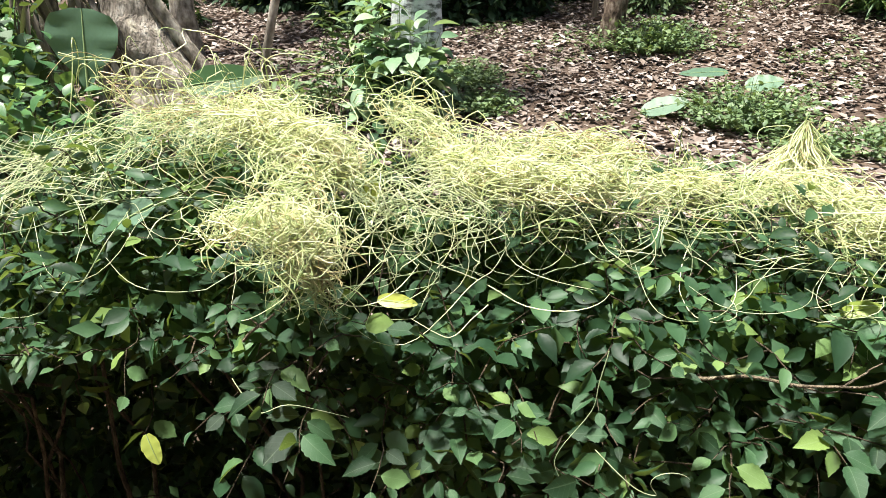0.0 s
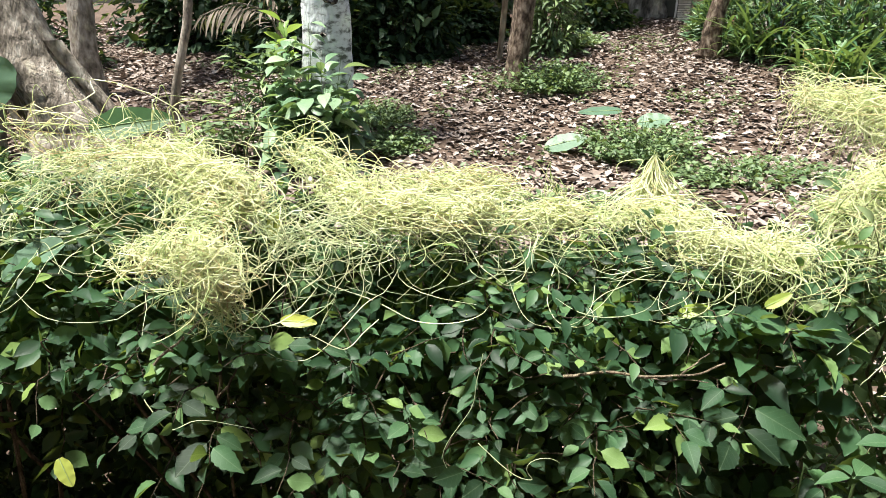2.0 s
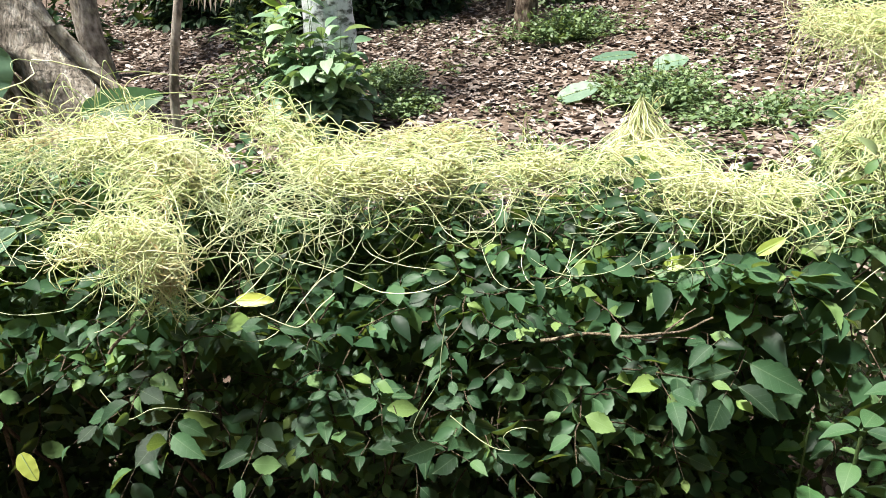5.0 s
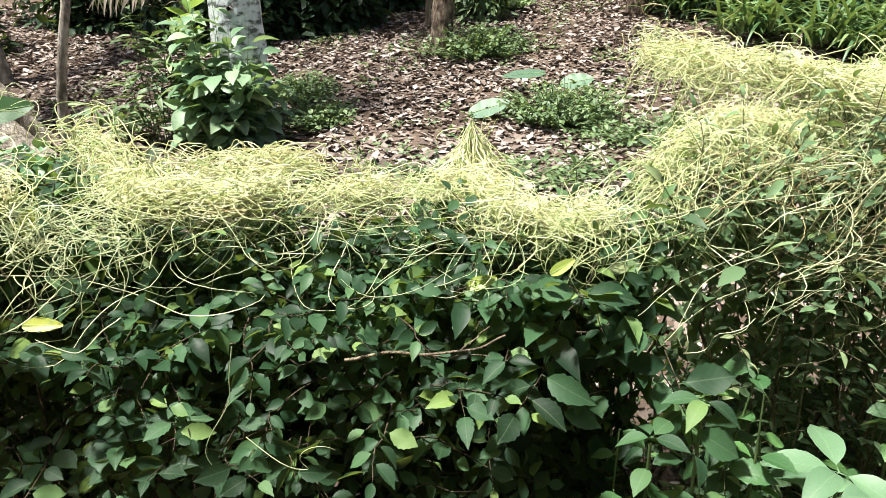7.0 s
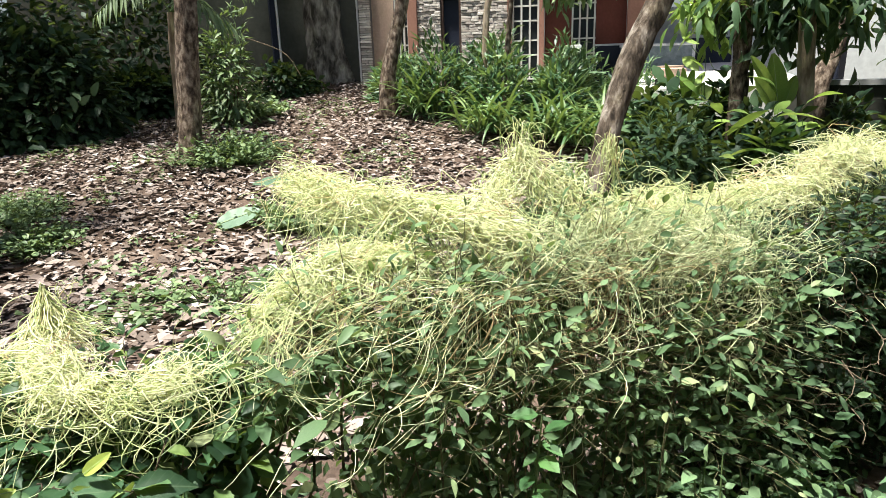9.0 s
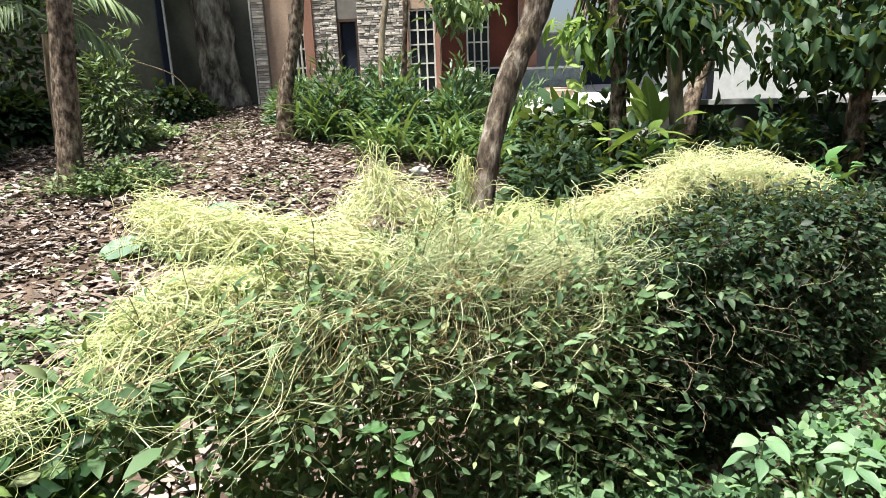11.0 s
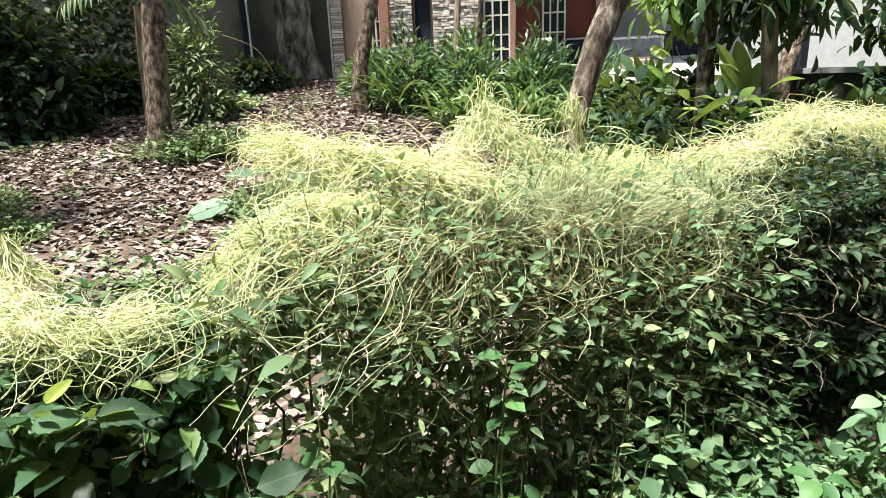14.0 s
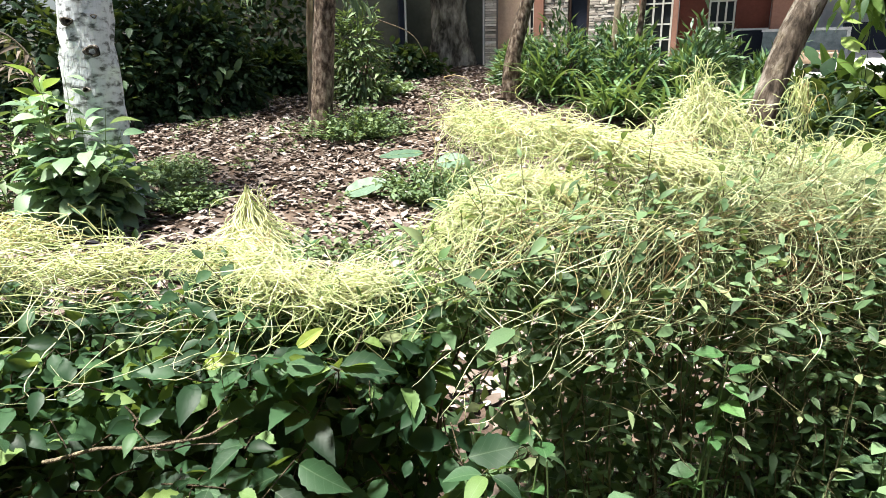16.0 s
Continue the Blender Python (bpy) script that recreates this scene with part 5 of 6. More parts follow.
def big_leaf(name, label, root, tip, width, mat, nrm, fold=0.25, droop=0.1, stalk_from=None, fan=False):
    """One large leaf with its rib, from root to tip."""
    root, tip = np.array(root, float), np.array(tip, float)
    ln = np.linalg.norm(tip - root)
    ob = thing(name, label, "plant", tuple(stalk_from if stalk_from else root))
    org = np.array(stalk_from if stalk_from else root)
    nt_, n_side = 14, 5
    t = np.linspace(0, 1, nt_)
    w = np.sin(np.pi * np.clip(t, 0.02, 0.99) ** 0.8) ** 0.55 * width / 2
    if fan:
        w = np.interp(t, [0, 0.2, 0.4, 0.6, 0.8, 0.93, 1], [0.04, 0.3, 0.72, 0.98, 1.0, 0.78, 0.3]) * width / 2
    d = unit(tip - root)
    xv = unit(np.cross(d, np.array(nrm, float)))
    zv = np.cross(xv, d)
    q = np.linspace(-1, 1, 2 * n_side + 1)
    wob = 1 + 0.025 * rng.normal(size=(nt_, 1))
    V = root + d * (t[:, None, None] * ln) + xv * (q[None, :, None] * (w[:, None] * wob)[:, :, None]) + zv * ((np.abs(q)[None] * fold * w[:, None] + 0.022 * width * np.sin(22 * t)[:, None] * np.abs(q)[None])[:, :, None] - (droop * ln * t ** 2)[:, None, None])
    m = 2 * n_side + 1
    F = [(i * m + j, i * m + j + 1, (i + 1) * m + j + 1, (i + 1) * m + j) for i in range(nt_ - 1) for j in range(m - 1)]
    mesh_part("blade", soup_mesh("blade", V.reshape(-1, 3) - org, np.array(F), mat, True), ob)
    rib = V[:, n_side] + zv * 0.002
    if stalk_from:
        rib = np.concatenate([np.array(stalk_from)[None] + (root - np.array(stalk_from))[None] * np.linspace(0, 0.95, 8)[:, None], rib])
    mesh_part("midrib", soup_mesh("midrib", *tubes(rib[None] - org, np.linspace(0.008, 0.0015, len(rib))[None] * width / 0.25, 6), M_YELLOWRIB, True), ob, "pale yellow-green rib")
    return ob


M_YELLOWRIB = plain_mat("pale_rib", (0.28, 0.38, 0.16), (0.36, 0.46, 0.2), 20, 0.5)
big_leaf("banana_leaf", "upright young banana leaf with torn edge", (-2.36, 4.0, 0.82), (-2.33, 4.06, 1.31), 0.43, M_BANANA, (0.15, -1, 0.25), 0.12, 0.05, (-2.4, 4.05, 0.0), fan=True)
big_leaf("banana_leaf", "low bluish-green banana leaf behind the hedge", (-1.27, 2.95, 1.03), (-0.92, 3.02, 1.08), 0.15, M_BROAD, (0, -0.9, 0.5), 0.15, 0.1, (-1.6, 3.2, 0.0))
shrub("seedling", "seedling with yellow-green leaves beside a young banana", "plant", (-2.6, 3.8, 0.0), (0.12, 0.08, 1.28), 3, 4, 0.22, M_BRIGHT, [leaf_shape(0.38, 0.25, 0.2, fine=True)], up=1.1, low=0.84, parts=12)


def palm(label, base, stem, radius, fronds, leaflet, mat, bark, droop=0.5, pairs=22):
    """A small palm: a stem, and fronds along given rachis lines with drooping leaflets."""
    base = np.array(base, float)
    ob = thing("palm", label, "palm", tuple(base))
    V, F = trunk_mesh(np.array(stem, float) - base, [radius] * len(stem), 10)
    mesh_part("stem", soup_mesh("stem", V, F, bark, True), ob)
    for pts in fronds:
        pts = np.array(pts, float)
        q = np.linspace(0, len(pts) - 1, 24)
        C = np.stack([np.interp(q, np.arange(len(pts)), pts[:, c]) for c in range(3)], -1)
        for _ in range(6):
            C[1:-1] = (C[:-2] + 2 * C[1:-1] + C[2:]) / 4
        T = unit(np.gradient(C, axis=0))
        fr = mesh_part("frond", soup_mesh("frond", *tubes((C - base)[None], np.linspace(0.016, 0.004, 24)[None], 6), mat, True), ob)
        f = np.linspace(0.16, 1.0, pairs) * 23
        i = np.clip(f.astype(int), 0, 22)
        P = C[i] + (C[i + 1] - C[i]) * (f - i)[:, None]
        side = unit(np.cross(T[i], np.array([0, 0, 1.0])))
        Ps, Ds = [], []
        for sg in (-1, 1):
            Ps.append(P - base)
            Ds.append(unit(side * sg + T[i] * 0.7 + np.array([0, 0, -droop]) + rng.normal(size=(pairs, 3)) * 0.12))
        Ps, Ds = np.concatenate(Ps), np.concatenate(Ds)
        ln = leaflet * np.tile(np.sin(np.pi * np.linspace(0.15, 0.93, pairs)) ** 0.6, 2)
        N = unit(np.array([0, -0.5, 1.0]) + rng.normal(size=(2 * pairs, 3)) * 0.2)
        mesh_part("blade", soup_mesh("blade", *place_leaves(leaf_shape(0.085, 0.5, 0.35), Ps, Ds, N, ln), mat, True), fr, kind="stuff")
    return ob

PAD_LEAVES = [((1.83, 6.6, 0.12), (2.25, 6.5, 0.26), 0.26, (1.83, 6.65, gz(1.83, 6.6))), ((3.0, 7.0, 0.3), (3.35, 6.9, 0.38), 0.26, (3.0, 7.05, gz(3.0, 7.0))), ((2.91, 7.3, 0.4), (2.36, 7.2, 0.42), 0.16, (2.91, 7.35, gz(2.91, 7.3)))]
for root, tip, wd, foot in PAD_LEAVES:
    big_leaf("broad_leaf_plant", "single broad bluish-green leaf on a thin stalk", root, tip, wd, M_BANANA, (-0.1, -0.5, 0.85), 0.06, 0.06, foot)
for root, tip, wd, foot in [((7.25, 5.5, 1.08), (6.98, 5.5, 1.57), 0.11, (7.3, 5.55, 0.35)), ((7.28, 5.45, 1.12), (7.17, 5.4, 1.51), 0.10, (7.3, 5.55, 0.35)), ((7.33, 5.5, 1.10), (7.41, 5.45, 1.50), 0.11, (7.3, 5.55, 0.35)), ((7.35, 5.5, 1.02), (7.68, 5.5, 1.33), 0.11, (7.3, 5.55, 0.35)),
                              ((7.72, 4.5, 1.05), (7.54, 4.5, 1.64), 0.24, (7.75, 4.55, 0.3)), ((7.80, 4.5, 1.05), (7.90, 4.45, 1.40), 0.16, (7.75, 4.55, 0.3)), ((7.66, 4.5, 1.05), (7.28, 4.5, 1.40), 0.17, (7.75, 4.55, 0.3)), ((7.68, 4.55, 1.2), (7.2, 4.5, 1.62), 0.15, (7.75, 4.55, 0.3))]:
    big_leaf("canna_leaf", "upright broad sunlit yellow-green leaf on a stalk", root, tip, wd, M_CANNA_SUNLIT, (-0.55, -0.75, 0.35), 0.2, 0.05, foot)


M_STRAW = leaf_mat("dry_palm", [(0.0, (0.09, 0.07, 0.055)), (0.5, (0.16, 0.13, 0.105)), (1.0, (0.27, 0.23, 0.19))], 0.7, 0.2, 0.1)
palm("dry brown palm frond bending over beside a whitewashed trunk", (-0.98, 7.3, 0.0), [(-0.98, 7.3, -0.05), (-0.99, 7.25, 0.8), (-1.0, 7.2, 1.3)], 0.035, [[(-1.0, 7.2, 1.25), (-1.03, 7.19, 1.62), (-1.2, 7.17, 1.82), (-1.6, 7.12, 1.86)], [(-1.0, 7.2, 1.2), (-1.08, 7.1, 1.5), (-1.4, 7.0, 1.6), (-1.75, 6.95, 1.45)]], 0.42, M_STRAW, M_BARK_PALE)
palm("palm with dry brown fronds hanging beside an old tree", (-3.95, 6.20, 0.2), [(-3.95, 6.20, 0.1), (-3.90, 6.20, 1.0), (-3.85, 6.20, 2.1)], 0.09, [[(-3.85, 6.20, 2.1), (-4.00, 6.10, 2.0), (-4.07, 6.05, 1.4), (-4.05, 6.05, 0.9)], [(-3.85, 6.20, 2.1), (-3.70, 6.20, 1.9), (-3.60, 6.25, 1.3), (-3.50, 6.30, 0.9)], [(-3.85, 6.20, 2.1), (-3.65, 6.10, 1.7), (-3.45, 6.25, 1.0), (-3.25, 6.40, 0.65)], [(-3.85, 6.20, 2.1), (-3.85, 5.95, 1.9), (-3.85, 5.90, 1.3), (-3.80, 5.95, 0.8)]], 0.5, M_STRAW, M_BARK_TAN, droop=1.6)
palm("young palm with long green fronds at the thicket's edge", (2.05, 10.9, gz(2.05, 10.9)), [(2.05, 10.9, gz(2.05, 10.9) - 0.1), (2.08, 10.7, 1.6), (2.12, 10.5, 2.5)], 0.05, [[(2.12, 10.5, 2.5), (2.35, 10.1, 2.75), (2.65, 10.02, 2.5), (2.98, 9.95, 2.2)], [(2.12, 10.5, 2.5), (2.4, 10.2, 3.0), (2.8, 10.0, 3.05), (3.2, 9.95, 2.75)], [(2.12, 10.5, 2.5), (1.9, 10.2, 2.9), (1.5, 10.0, 2.8), (1.1, 9.9, 2.4)]], 0.5, M_WEED, M_BARK_PALE)

# loose leaves caught on the hedge
for root, tip, wd in [((-0.09, 0.84, 1.08), (-0.03, 0.83, 1.08), 0.024), ((-0.115, 1.02, 1.215), (-0.12, 0.99, 1.165), 0.026), ((0.63, 0.89, 1.035), (0.685, 0.88, 1.055), 0.026), ((-0.43, 0.73, 0.91), (-0.41, 0.71, 0.87), 0.026), ((0.78, 0.86, 1.06), (0.82, 0.85, 1.09), 0.022)]:
    big_leaf("yellow_leaf", "single yellowed leaf among the hedge's green ones", root, tip, wd, M_YELLOW, (0.1, -0.7, 0.7), 0.3, 0.1)
big_leaf("hedge_leaf", "broad bluish-green leaf standing out of the tangle", (1.84, 1.11, 1.145), (1.885, 1.07, 1.20), 0.04, M_BANANA, (0.1, -0.9, 0.5), 0.3, 0.1)
big_leaf("hedge_leaf", "round grey-green leaf standing out of the tangle", (0.955, 1.17, 1.055), (0.985, 1.14, 1.095), 0.04, M_BANANA, (0.2, -0.9, 0.4), 0.3, 0.1)
big_leaf("fallen_leaf", "large pale green leaf lying on the hedge", (-0.50, 1.02, 1.165), (-0.60, 0.97, 1.125), 0.06, M_BANANA, (0.1, -0.5, 0.85), 0.3, 0.15)

# front verge
def rosette(label, centre, n, length, width, mat, lift=0.15, foot=0.0):
    """A leafy shoot whose large leaves spread from its tip, in pairs lower down."""
    c = np.array(centre, float)
    ob = thing("broadleaf_plant", label, "plant", (c[0], c[1], foot))
    org = np.array([c[0], c[1], foot])
    shapes = [leaf_shape(width / length, 0.3, 0.3, 0.03, fine=True), leaf_shape(width / length * 0.9, 0.4, 0.5, 0.03, fine=True)]
    t = np.linspace(0, 1, 10)
    stem = np.stack([c[0] + 0.015 * np.sin(4 * t), c[1] + 0.02 * np.sin(3 * t + 1), foot + (c[2] - foot) * t], -1)
    mesh_part("stem", soup_mesh("stem", *tubes(stem[None] - org, np.linspace(0.006, 0.003, 10)[None], 6), M_STEM, True), ob)
    a = np.arange(n) * 2.4 + rng.uniform(0, 6)
    drop = (np.arange(n) // 4) * 0.07
    D = unit(np.stack([np.cos(a), np.sin(a), lift - 0.05 * (np.arange(n) // 4) + 0.1 * rng.normal(size=n)], -1))
    N = unit(np.array([0, -0.15, 1.0]) + 0.12 * rng.normal(size=(n, 3)))
    P = np.stack([c[0] + 0 * a, c[1] + 0 * a, c[2] - drop], -1) - org
    leaf_objects("leaf", shapes, mat, P, D, N, length * rng.uniform(0.8, 1.1, n), ob)


rosette("large-leaved pale green plant in front of the hedge", (1.385, 0.745, 0.585), 8, 0.15, 0.066, M_FRESH, lift=0.25)
for rx, ry, rz in [(0.96, 0.76, 0.74), (1.18, 0.84, 0.62)]:
    rosette("broad-leaved green shoot among the hedge's end leaves", (rx, ry, rz), 6, 0.075, 0.036, M_HEDGE)
rosette("broad-leaved green shoot at the hedge's end", (1.10, 0.82, 0.76), 6, 0.09, 0.042, M_HEDGE)
rosette("broad-leaved green shoot at the hedge's foot", (1.05, 0.70, 0.58), 7, 0.09, 0.042, M_HEDGE)
rosette("broad-leaved green shoot in front of the hedge", (1.58, 0.70, 0.46), 6, 0.10, 0.045, M_BROAD)
rosette("broad-leaved green weed before the hedge", (2.96, 0.62, 0.46), 8, 0.12, 0.06, M_FRESH)
rosette("broad-leaved green weed before the hedge", (3.2, 0.42, 0.42), 8, 0.11, 0.055, M_FRESH)
rosette("broad-leaved green weed before the hedge", (2.5, 0.55, 0.40), 7, 0.10, 0.05, M_BROAD)
TOOTHED = [leaf_shape(0.58, 0.3, 0.3, 0.08, fine=True), leaf_shape(0.52, 0.4, 0.45, 0.08, fine=True), leaf_shape(0.64, 0.2, 0.25, 0.08, wave=0.02, fine=True)]
for wx, wy, hh in [(0.98, 0.72, 0.60), (1.12, 0.76, 0.70), (1.26, 0.74, 0.56), (0.98, 0.82, 0.90), (1.20, 0.80, 0.86), (1.14, 0.76, 0.84), (1.28, 0.78, 0.76)]:
    shrub("broadleaf_plant", "clump of broad toothed bluish-green leaves at the hedge's end", "plant", (wx, wy, 0.0), (0.14, 0.10, hh), 9, 6, 0.085, M_BROAD, TOOTHED, parts=54, low=0.5, up=0.25, group="broad-leaved plants at the hedge's end")
shrub("broadleaf_plant", "leafy green sprout at the hedge's end", "plant", (1.34, 0.82, 0.0), (0.1, 0.08, 0.62), 5, 7, 0.09, M_BROAD, parts=35, low=0.7, up=0.4)
shrub("broadleaf_plant", "leafy green sprout among straggly twigs", "plant", (1.62, 0.85, 0.0), (0.12, 0.08, 0.95), 5, 8, 0.075, M_BROAD, parts=40, low=0.65, up=0.4)
shrub("broadleaf_plant", "broad-leaved weed before the hedge", "plant", (3.55, 0.5, 0.0), (0.2, 0.15, 0.5), 8, 6, 0.10, M_BROAD, parts=48, low=0.7, up=0.4)
for wx, wy, r, h in [(2.28, 0.86, 0.26, 0.72), (2.62, 0.80, 0.26, 0.66), (1.95, 0.8, 0.3, 0.45), (2.4, 0.7, 0.35, 0.5), (2.9, 0.62, 0.35, 0.5), (3.4, 0.6, 0.4, 0.5), (3.9, 0.6, 0.4, 0.5), (2.7, 0.32, 0.4, 0.4), (3.2, 0.25, 0.4, 0.4), (3.8, 0.2, 0.45, 0.4), (4.4, 0.4, 0.45, 0.45), (2.3, 0.4, 0.35, 0.36), (3.4, -0.1, 0.4, 0.3), (4.9, 0.7, 0.5, 0.6), (4.2, -0.1, 0.45, 0.3)]:
    bush("weed_patch", "leafy green weeds covering the verge before the hedge", "weeds", (wx, wy), (r, r * 0.8, h), 620, 0.054, M_VERGE, group="verge weeds", stem_mat=M_STEM)


DEAD_TWIGS = []
for wx, wy, hh, n in [(1.48, 1.02, 1.08, 16), (1.72, 1.0, 1.10, 18), (1.95, 1.02, 1.16, 18), (2.08, 0.92, 1.18, 16), (2.15, 0.98, 1.02, 20), (2.36, 0.95, 0.98, 20), (2.55, 0.92, 0.92, 16)]:
    shrub("straggly_stems", "upright straggly shoots with small pale green leaves", "shrub", (wx, wy), (0.15, 0.10, hh), n, 13, 0.055, M_SMALL, SLIM_LEAVES, up=0.55, low=0.42, stem_mat=M_PALETWIG, stem_r=0.004, group="straggly shoots")
for wx, wy, hh in [(2.2, 0.86, 0.78), (2.42, 0.84, 0.70), (2.66, 0.80, 0.62), (2.05, 0.78, 0.55)]:
    shrub("broadleaf_plant", "pale green leafy weed growing into the hedge", "plant", (wx, wy), (0.16, 0.10, hh), 10, 9, 0.075, M_VERGE, up=0.45, low=0.4, parts=40, group="leafy weeds by the hedge")
dead = np.random.default_rng(41)
for i in range(9):
    dx0, dz0 = dead.uniform(1.72, 2.0), dead.uniform(0.88, 1.05)
    da, dl = dead.uniform(-0.5, 0.5), dead.uniform(0.10, 0.2)
    DEAD_TWIGS.append([(dx0, 1.0, dz0), (dx0 + dl * 0.5, 0.96, dz0 + da * dl * 0.6), (dx0 + dl, 0.95, dz0 + da * dl)])


def twig(label, lines, radius, mat):
    """A bare twig: a main shoot and its forks."""
    org = np.array(lines[0][0], float)
    ob = thing("bare_twig", label, "twig", tuple(org))
    for i, pts in enumerate(lines):
        pts = np.array(pts, float)
        q = np.linspace(0, len(pts) - 1, 22)
        C = np.stack([np.interp(q, np.arange(len(pts)), pts[:, c]) for c in range(3)], -1)
        for _ in range(7):
            C[1:-1] = (C[:-2] + C[1:-1] * 2 + C[2:]) / 4
        C = C + np.stack([smooth_noise(1, 22, 6, 0.003)[0] for _ in range(3)], -1)
        mesh_part("shoot" if i == 0 else "fork", soup_mesh("shoot", *tubes(C[None] - org, np.linspace(radius, radius * 0.5, 22)[None] * (1 if i == 0 else 0.6), 6), mat, True), ob)


twig("dry tan forked twig sticking out of the hedge", [[(-0.29, 0.80, 1.026), (-0.254, 0.80, 1.058), (-0.207, 0.82, 1.11)], [(-0.254, 0.80, 1.058), (-0.277, 0.79, 1.072)]], 0.0028, M_DRYTWIG)
twig("brown woody stem inside the hedge", [[(-0.23, 0.86, 0.80), (-0.214, 0.86, 0.925), (-0.204, 0.88, 1.02)], [(-0.214, 0.86, 0.925), (-0.17, 0.84, 0.99)]], 0.005, M_TWIG)
twig("dry tan twig lying across the hedge leaves", [[(0.40, 0.83, 0.955), (0.53, 0.80, 0.961), (0.596, 0.79, 0.969), (0.68, 0.79, 0.985)], [(0.53, 0.80, 0.961), (0.649, 0.78, 0.957)], [(0.596, 0.79, 0.969), (0.65, 0.80, 1.0)]], 0.0032, M_DRYTWIG)
twig("bare reddish twigs under the dodder", [[(-0.08, 0.9, 1.15), (-0.092, 0.87, 1.075), (-0.122, 0.86, 1.02)], [(-0.123, 0.9, 1.15), (-0.096, 0.87, 1.07)], [(-0.05, 0.9, 1.14), (-0.09, 0.87, 1.072)]], 0.0016, M_TWIG)
for n, pts in enumerate([[(0.238, 0.74, 1.058), (0.223, 0.72, 0.983), (0.166, 0.72, 0.891), (0.185, 0.71, 0.848)], [(0.231, 0.73, 0.892), (0.277, 0.71, 0.849), (0.333, 0.71, 0.805), (0.301, 0.71, 0.86), (0.347, 0.71, 0.882), (0.368, 0.72, 0.85)],
                         [(0.08, 0.78, 1.11), (0.017, 0.74, 1.07), (-0.03, 0.75, 1.10)], [(1.86, 0.95, 0.895), (1.786, 0.92, 0.882), (1.847, 0.92, 0.764), (1.953, 0.92, 0.66)], [(1.294, 0.94, 0.844), (1.367, 0.92, 0.908), (1.501, 0.94, 0.928)],
                         [(0.931, 0.95, 1.111), (1.102, 0.95, 1.115), (1.297, 0.93, 1.146), (1.519, 0.93, 1.126)], [(1.311, 0.93, 0.799), (1.297, 0.91, 0.874), (1.382, 0.91, 0.934), (1.526, 0.93, 0.924)], [(-0.3, 0.76, 0.99), (-0.27, 0.73, 0.95), (-0.2, 0.73, 0.97), (-0.13, 0.75, 0.93)]]):
    twig("single pale dodder strand trailing down the leaves", [pts], 0.0009, M_DODDER_GREEN)

for line in DEAD_TWIGS:
    twig("dead reddish-brown twig inside the straggly shrub", [line], 0.0024, M_DEADTWIG)
for i in range(14):
    bx, bz = rng.uniform(2.55, 3.6), rng.uniform(0.55, 0.95)
    by = float(np.interp(bx, FRONT_X, FRONT_Y)) - 0.06
    dx, dz = rng.uniform(0.10, 0.22) * rng.choice([-1, 1]), rng.uniform(-0.1, 0.12)
    twig("bare pale twig in front of the dark hedge", [[(bx, by + 0.08, bz), (bx + dx * 0.5, by - 0.02, bz + dz * 0.3), (bx + dx, by - 0.05, bz + dz)], [(bx + dx * 0.5, by - 0.02, bz + dz * 0.3), (bx + dx * 0.8, by - 0.04, bz + dz + 0.07)]], 0.0022, M_DRYTWIG)

# knots and a scar on the whitewashed trunk
for kx, ky, kz, kr in [(-0.40, 6.678, 1.62, 0.075), (-0.575, 6.72, 1.88, 0.055), (-0.34, 6.70, 1.92, 0.03), (-0.50, 6.67, 1.28, 0.035)]:
    bm = bmesh.new()
    bmesh.ops.create_uvsphere(bm, u_segments=20, v_segments=12, radius=1.0, matrix=Matrix.Rotation(radians(90), 4, "X"))
    for v in bm.verts:
        rr = math.hypot(v.co.x, v.co.z)
        lip = 0.022 * math.exp(-((rr - 0.72) / 0.2) ** 2) - 0.012 * math.exp(-(rr / 0.4) ** 2)
        wob = 1 + 0.13 * math.sin(3 * math.atan2(v.co.z, v.co.x) + 20 * kx)
        v.co = Vector((v.co.x * kr * wob, v.co.y * 0.012 + (-lip if v.co.y < 0 else 0.02), v.co.z * kr * 0.72 * wob)) + Vector((kx + 0.49, ky - 6.93, kz))
    part("knot", bm, M_KNOT, white_tree, "dark knot in the bark")

# sticks lying on the litter
stick_rng = np.random.default_rng(23)
for i in range(16):
    sx, sy, sa, sl = stick_rng.uniform(-1.5, 6.0), stick_rng.uniform(4.2, 10.5), stick_rng.uniform(0, 3.1), stick_rng.uniform(0.25, 0.8)
    line = [(sx + math.cos(sa) * sl * f, sy + math.sin(sa) * sl * f, gz(sx + math.cos(sa) * sl * f, sy + math.sin(sa) * sl * f) + 0.025 + 0.02 * math.sin(3 * f)) for f in (-0.5, -0.2, 0.1, 0.5)]
    mid = line[2]
    twig("dry fallen stick lying on leaf litter", [line, [mid, (mid[0] + 0.1 * sl, mid[1] + 0.2 * sl, mid[2] + 0.03)]], 0.008, M_DRYTWIG if i % 2 else M_TWIG)

bm = bmesh.new()
bmesh.ops.create_icosphere(bm, subdivisions=3, radius=1.0)
for v in bm.verts:
    v.co *= 1 + 0.12 * math.sin(4 * v.co.x + 1) * math.cos(5 * v.co.y) + 0.08 * math.sin(9 * v.co.z + 3 * v.co.x)
    v.co = Vector((v.co.x * 0.15, v.co.y * 0.11, max(v.co.z, -0.4) * 0.08 + 0.04))
pale_stone = thing("pale_stone", "whitish rounded stone lying on leaf litter", "stone", (6.36, 7.63, gz(6.36, 7.63)))
part("stone", bm, M_PALECONC, pale_stone)

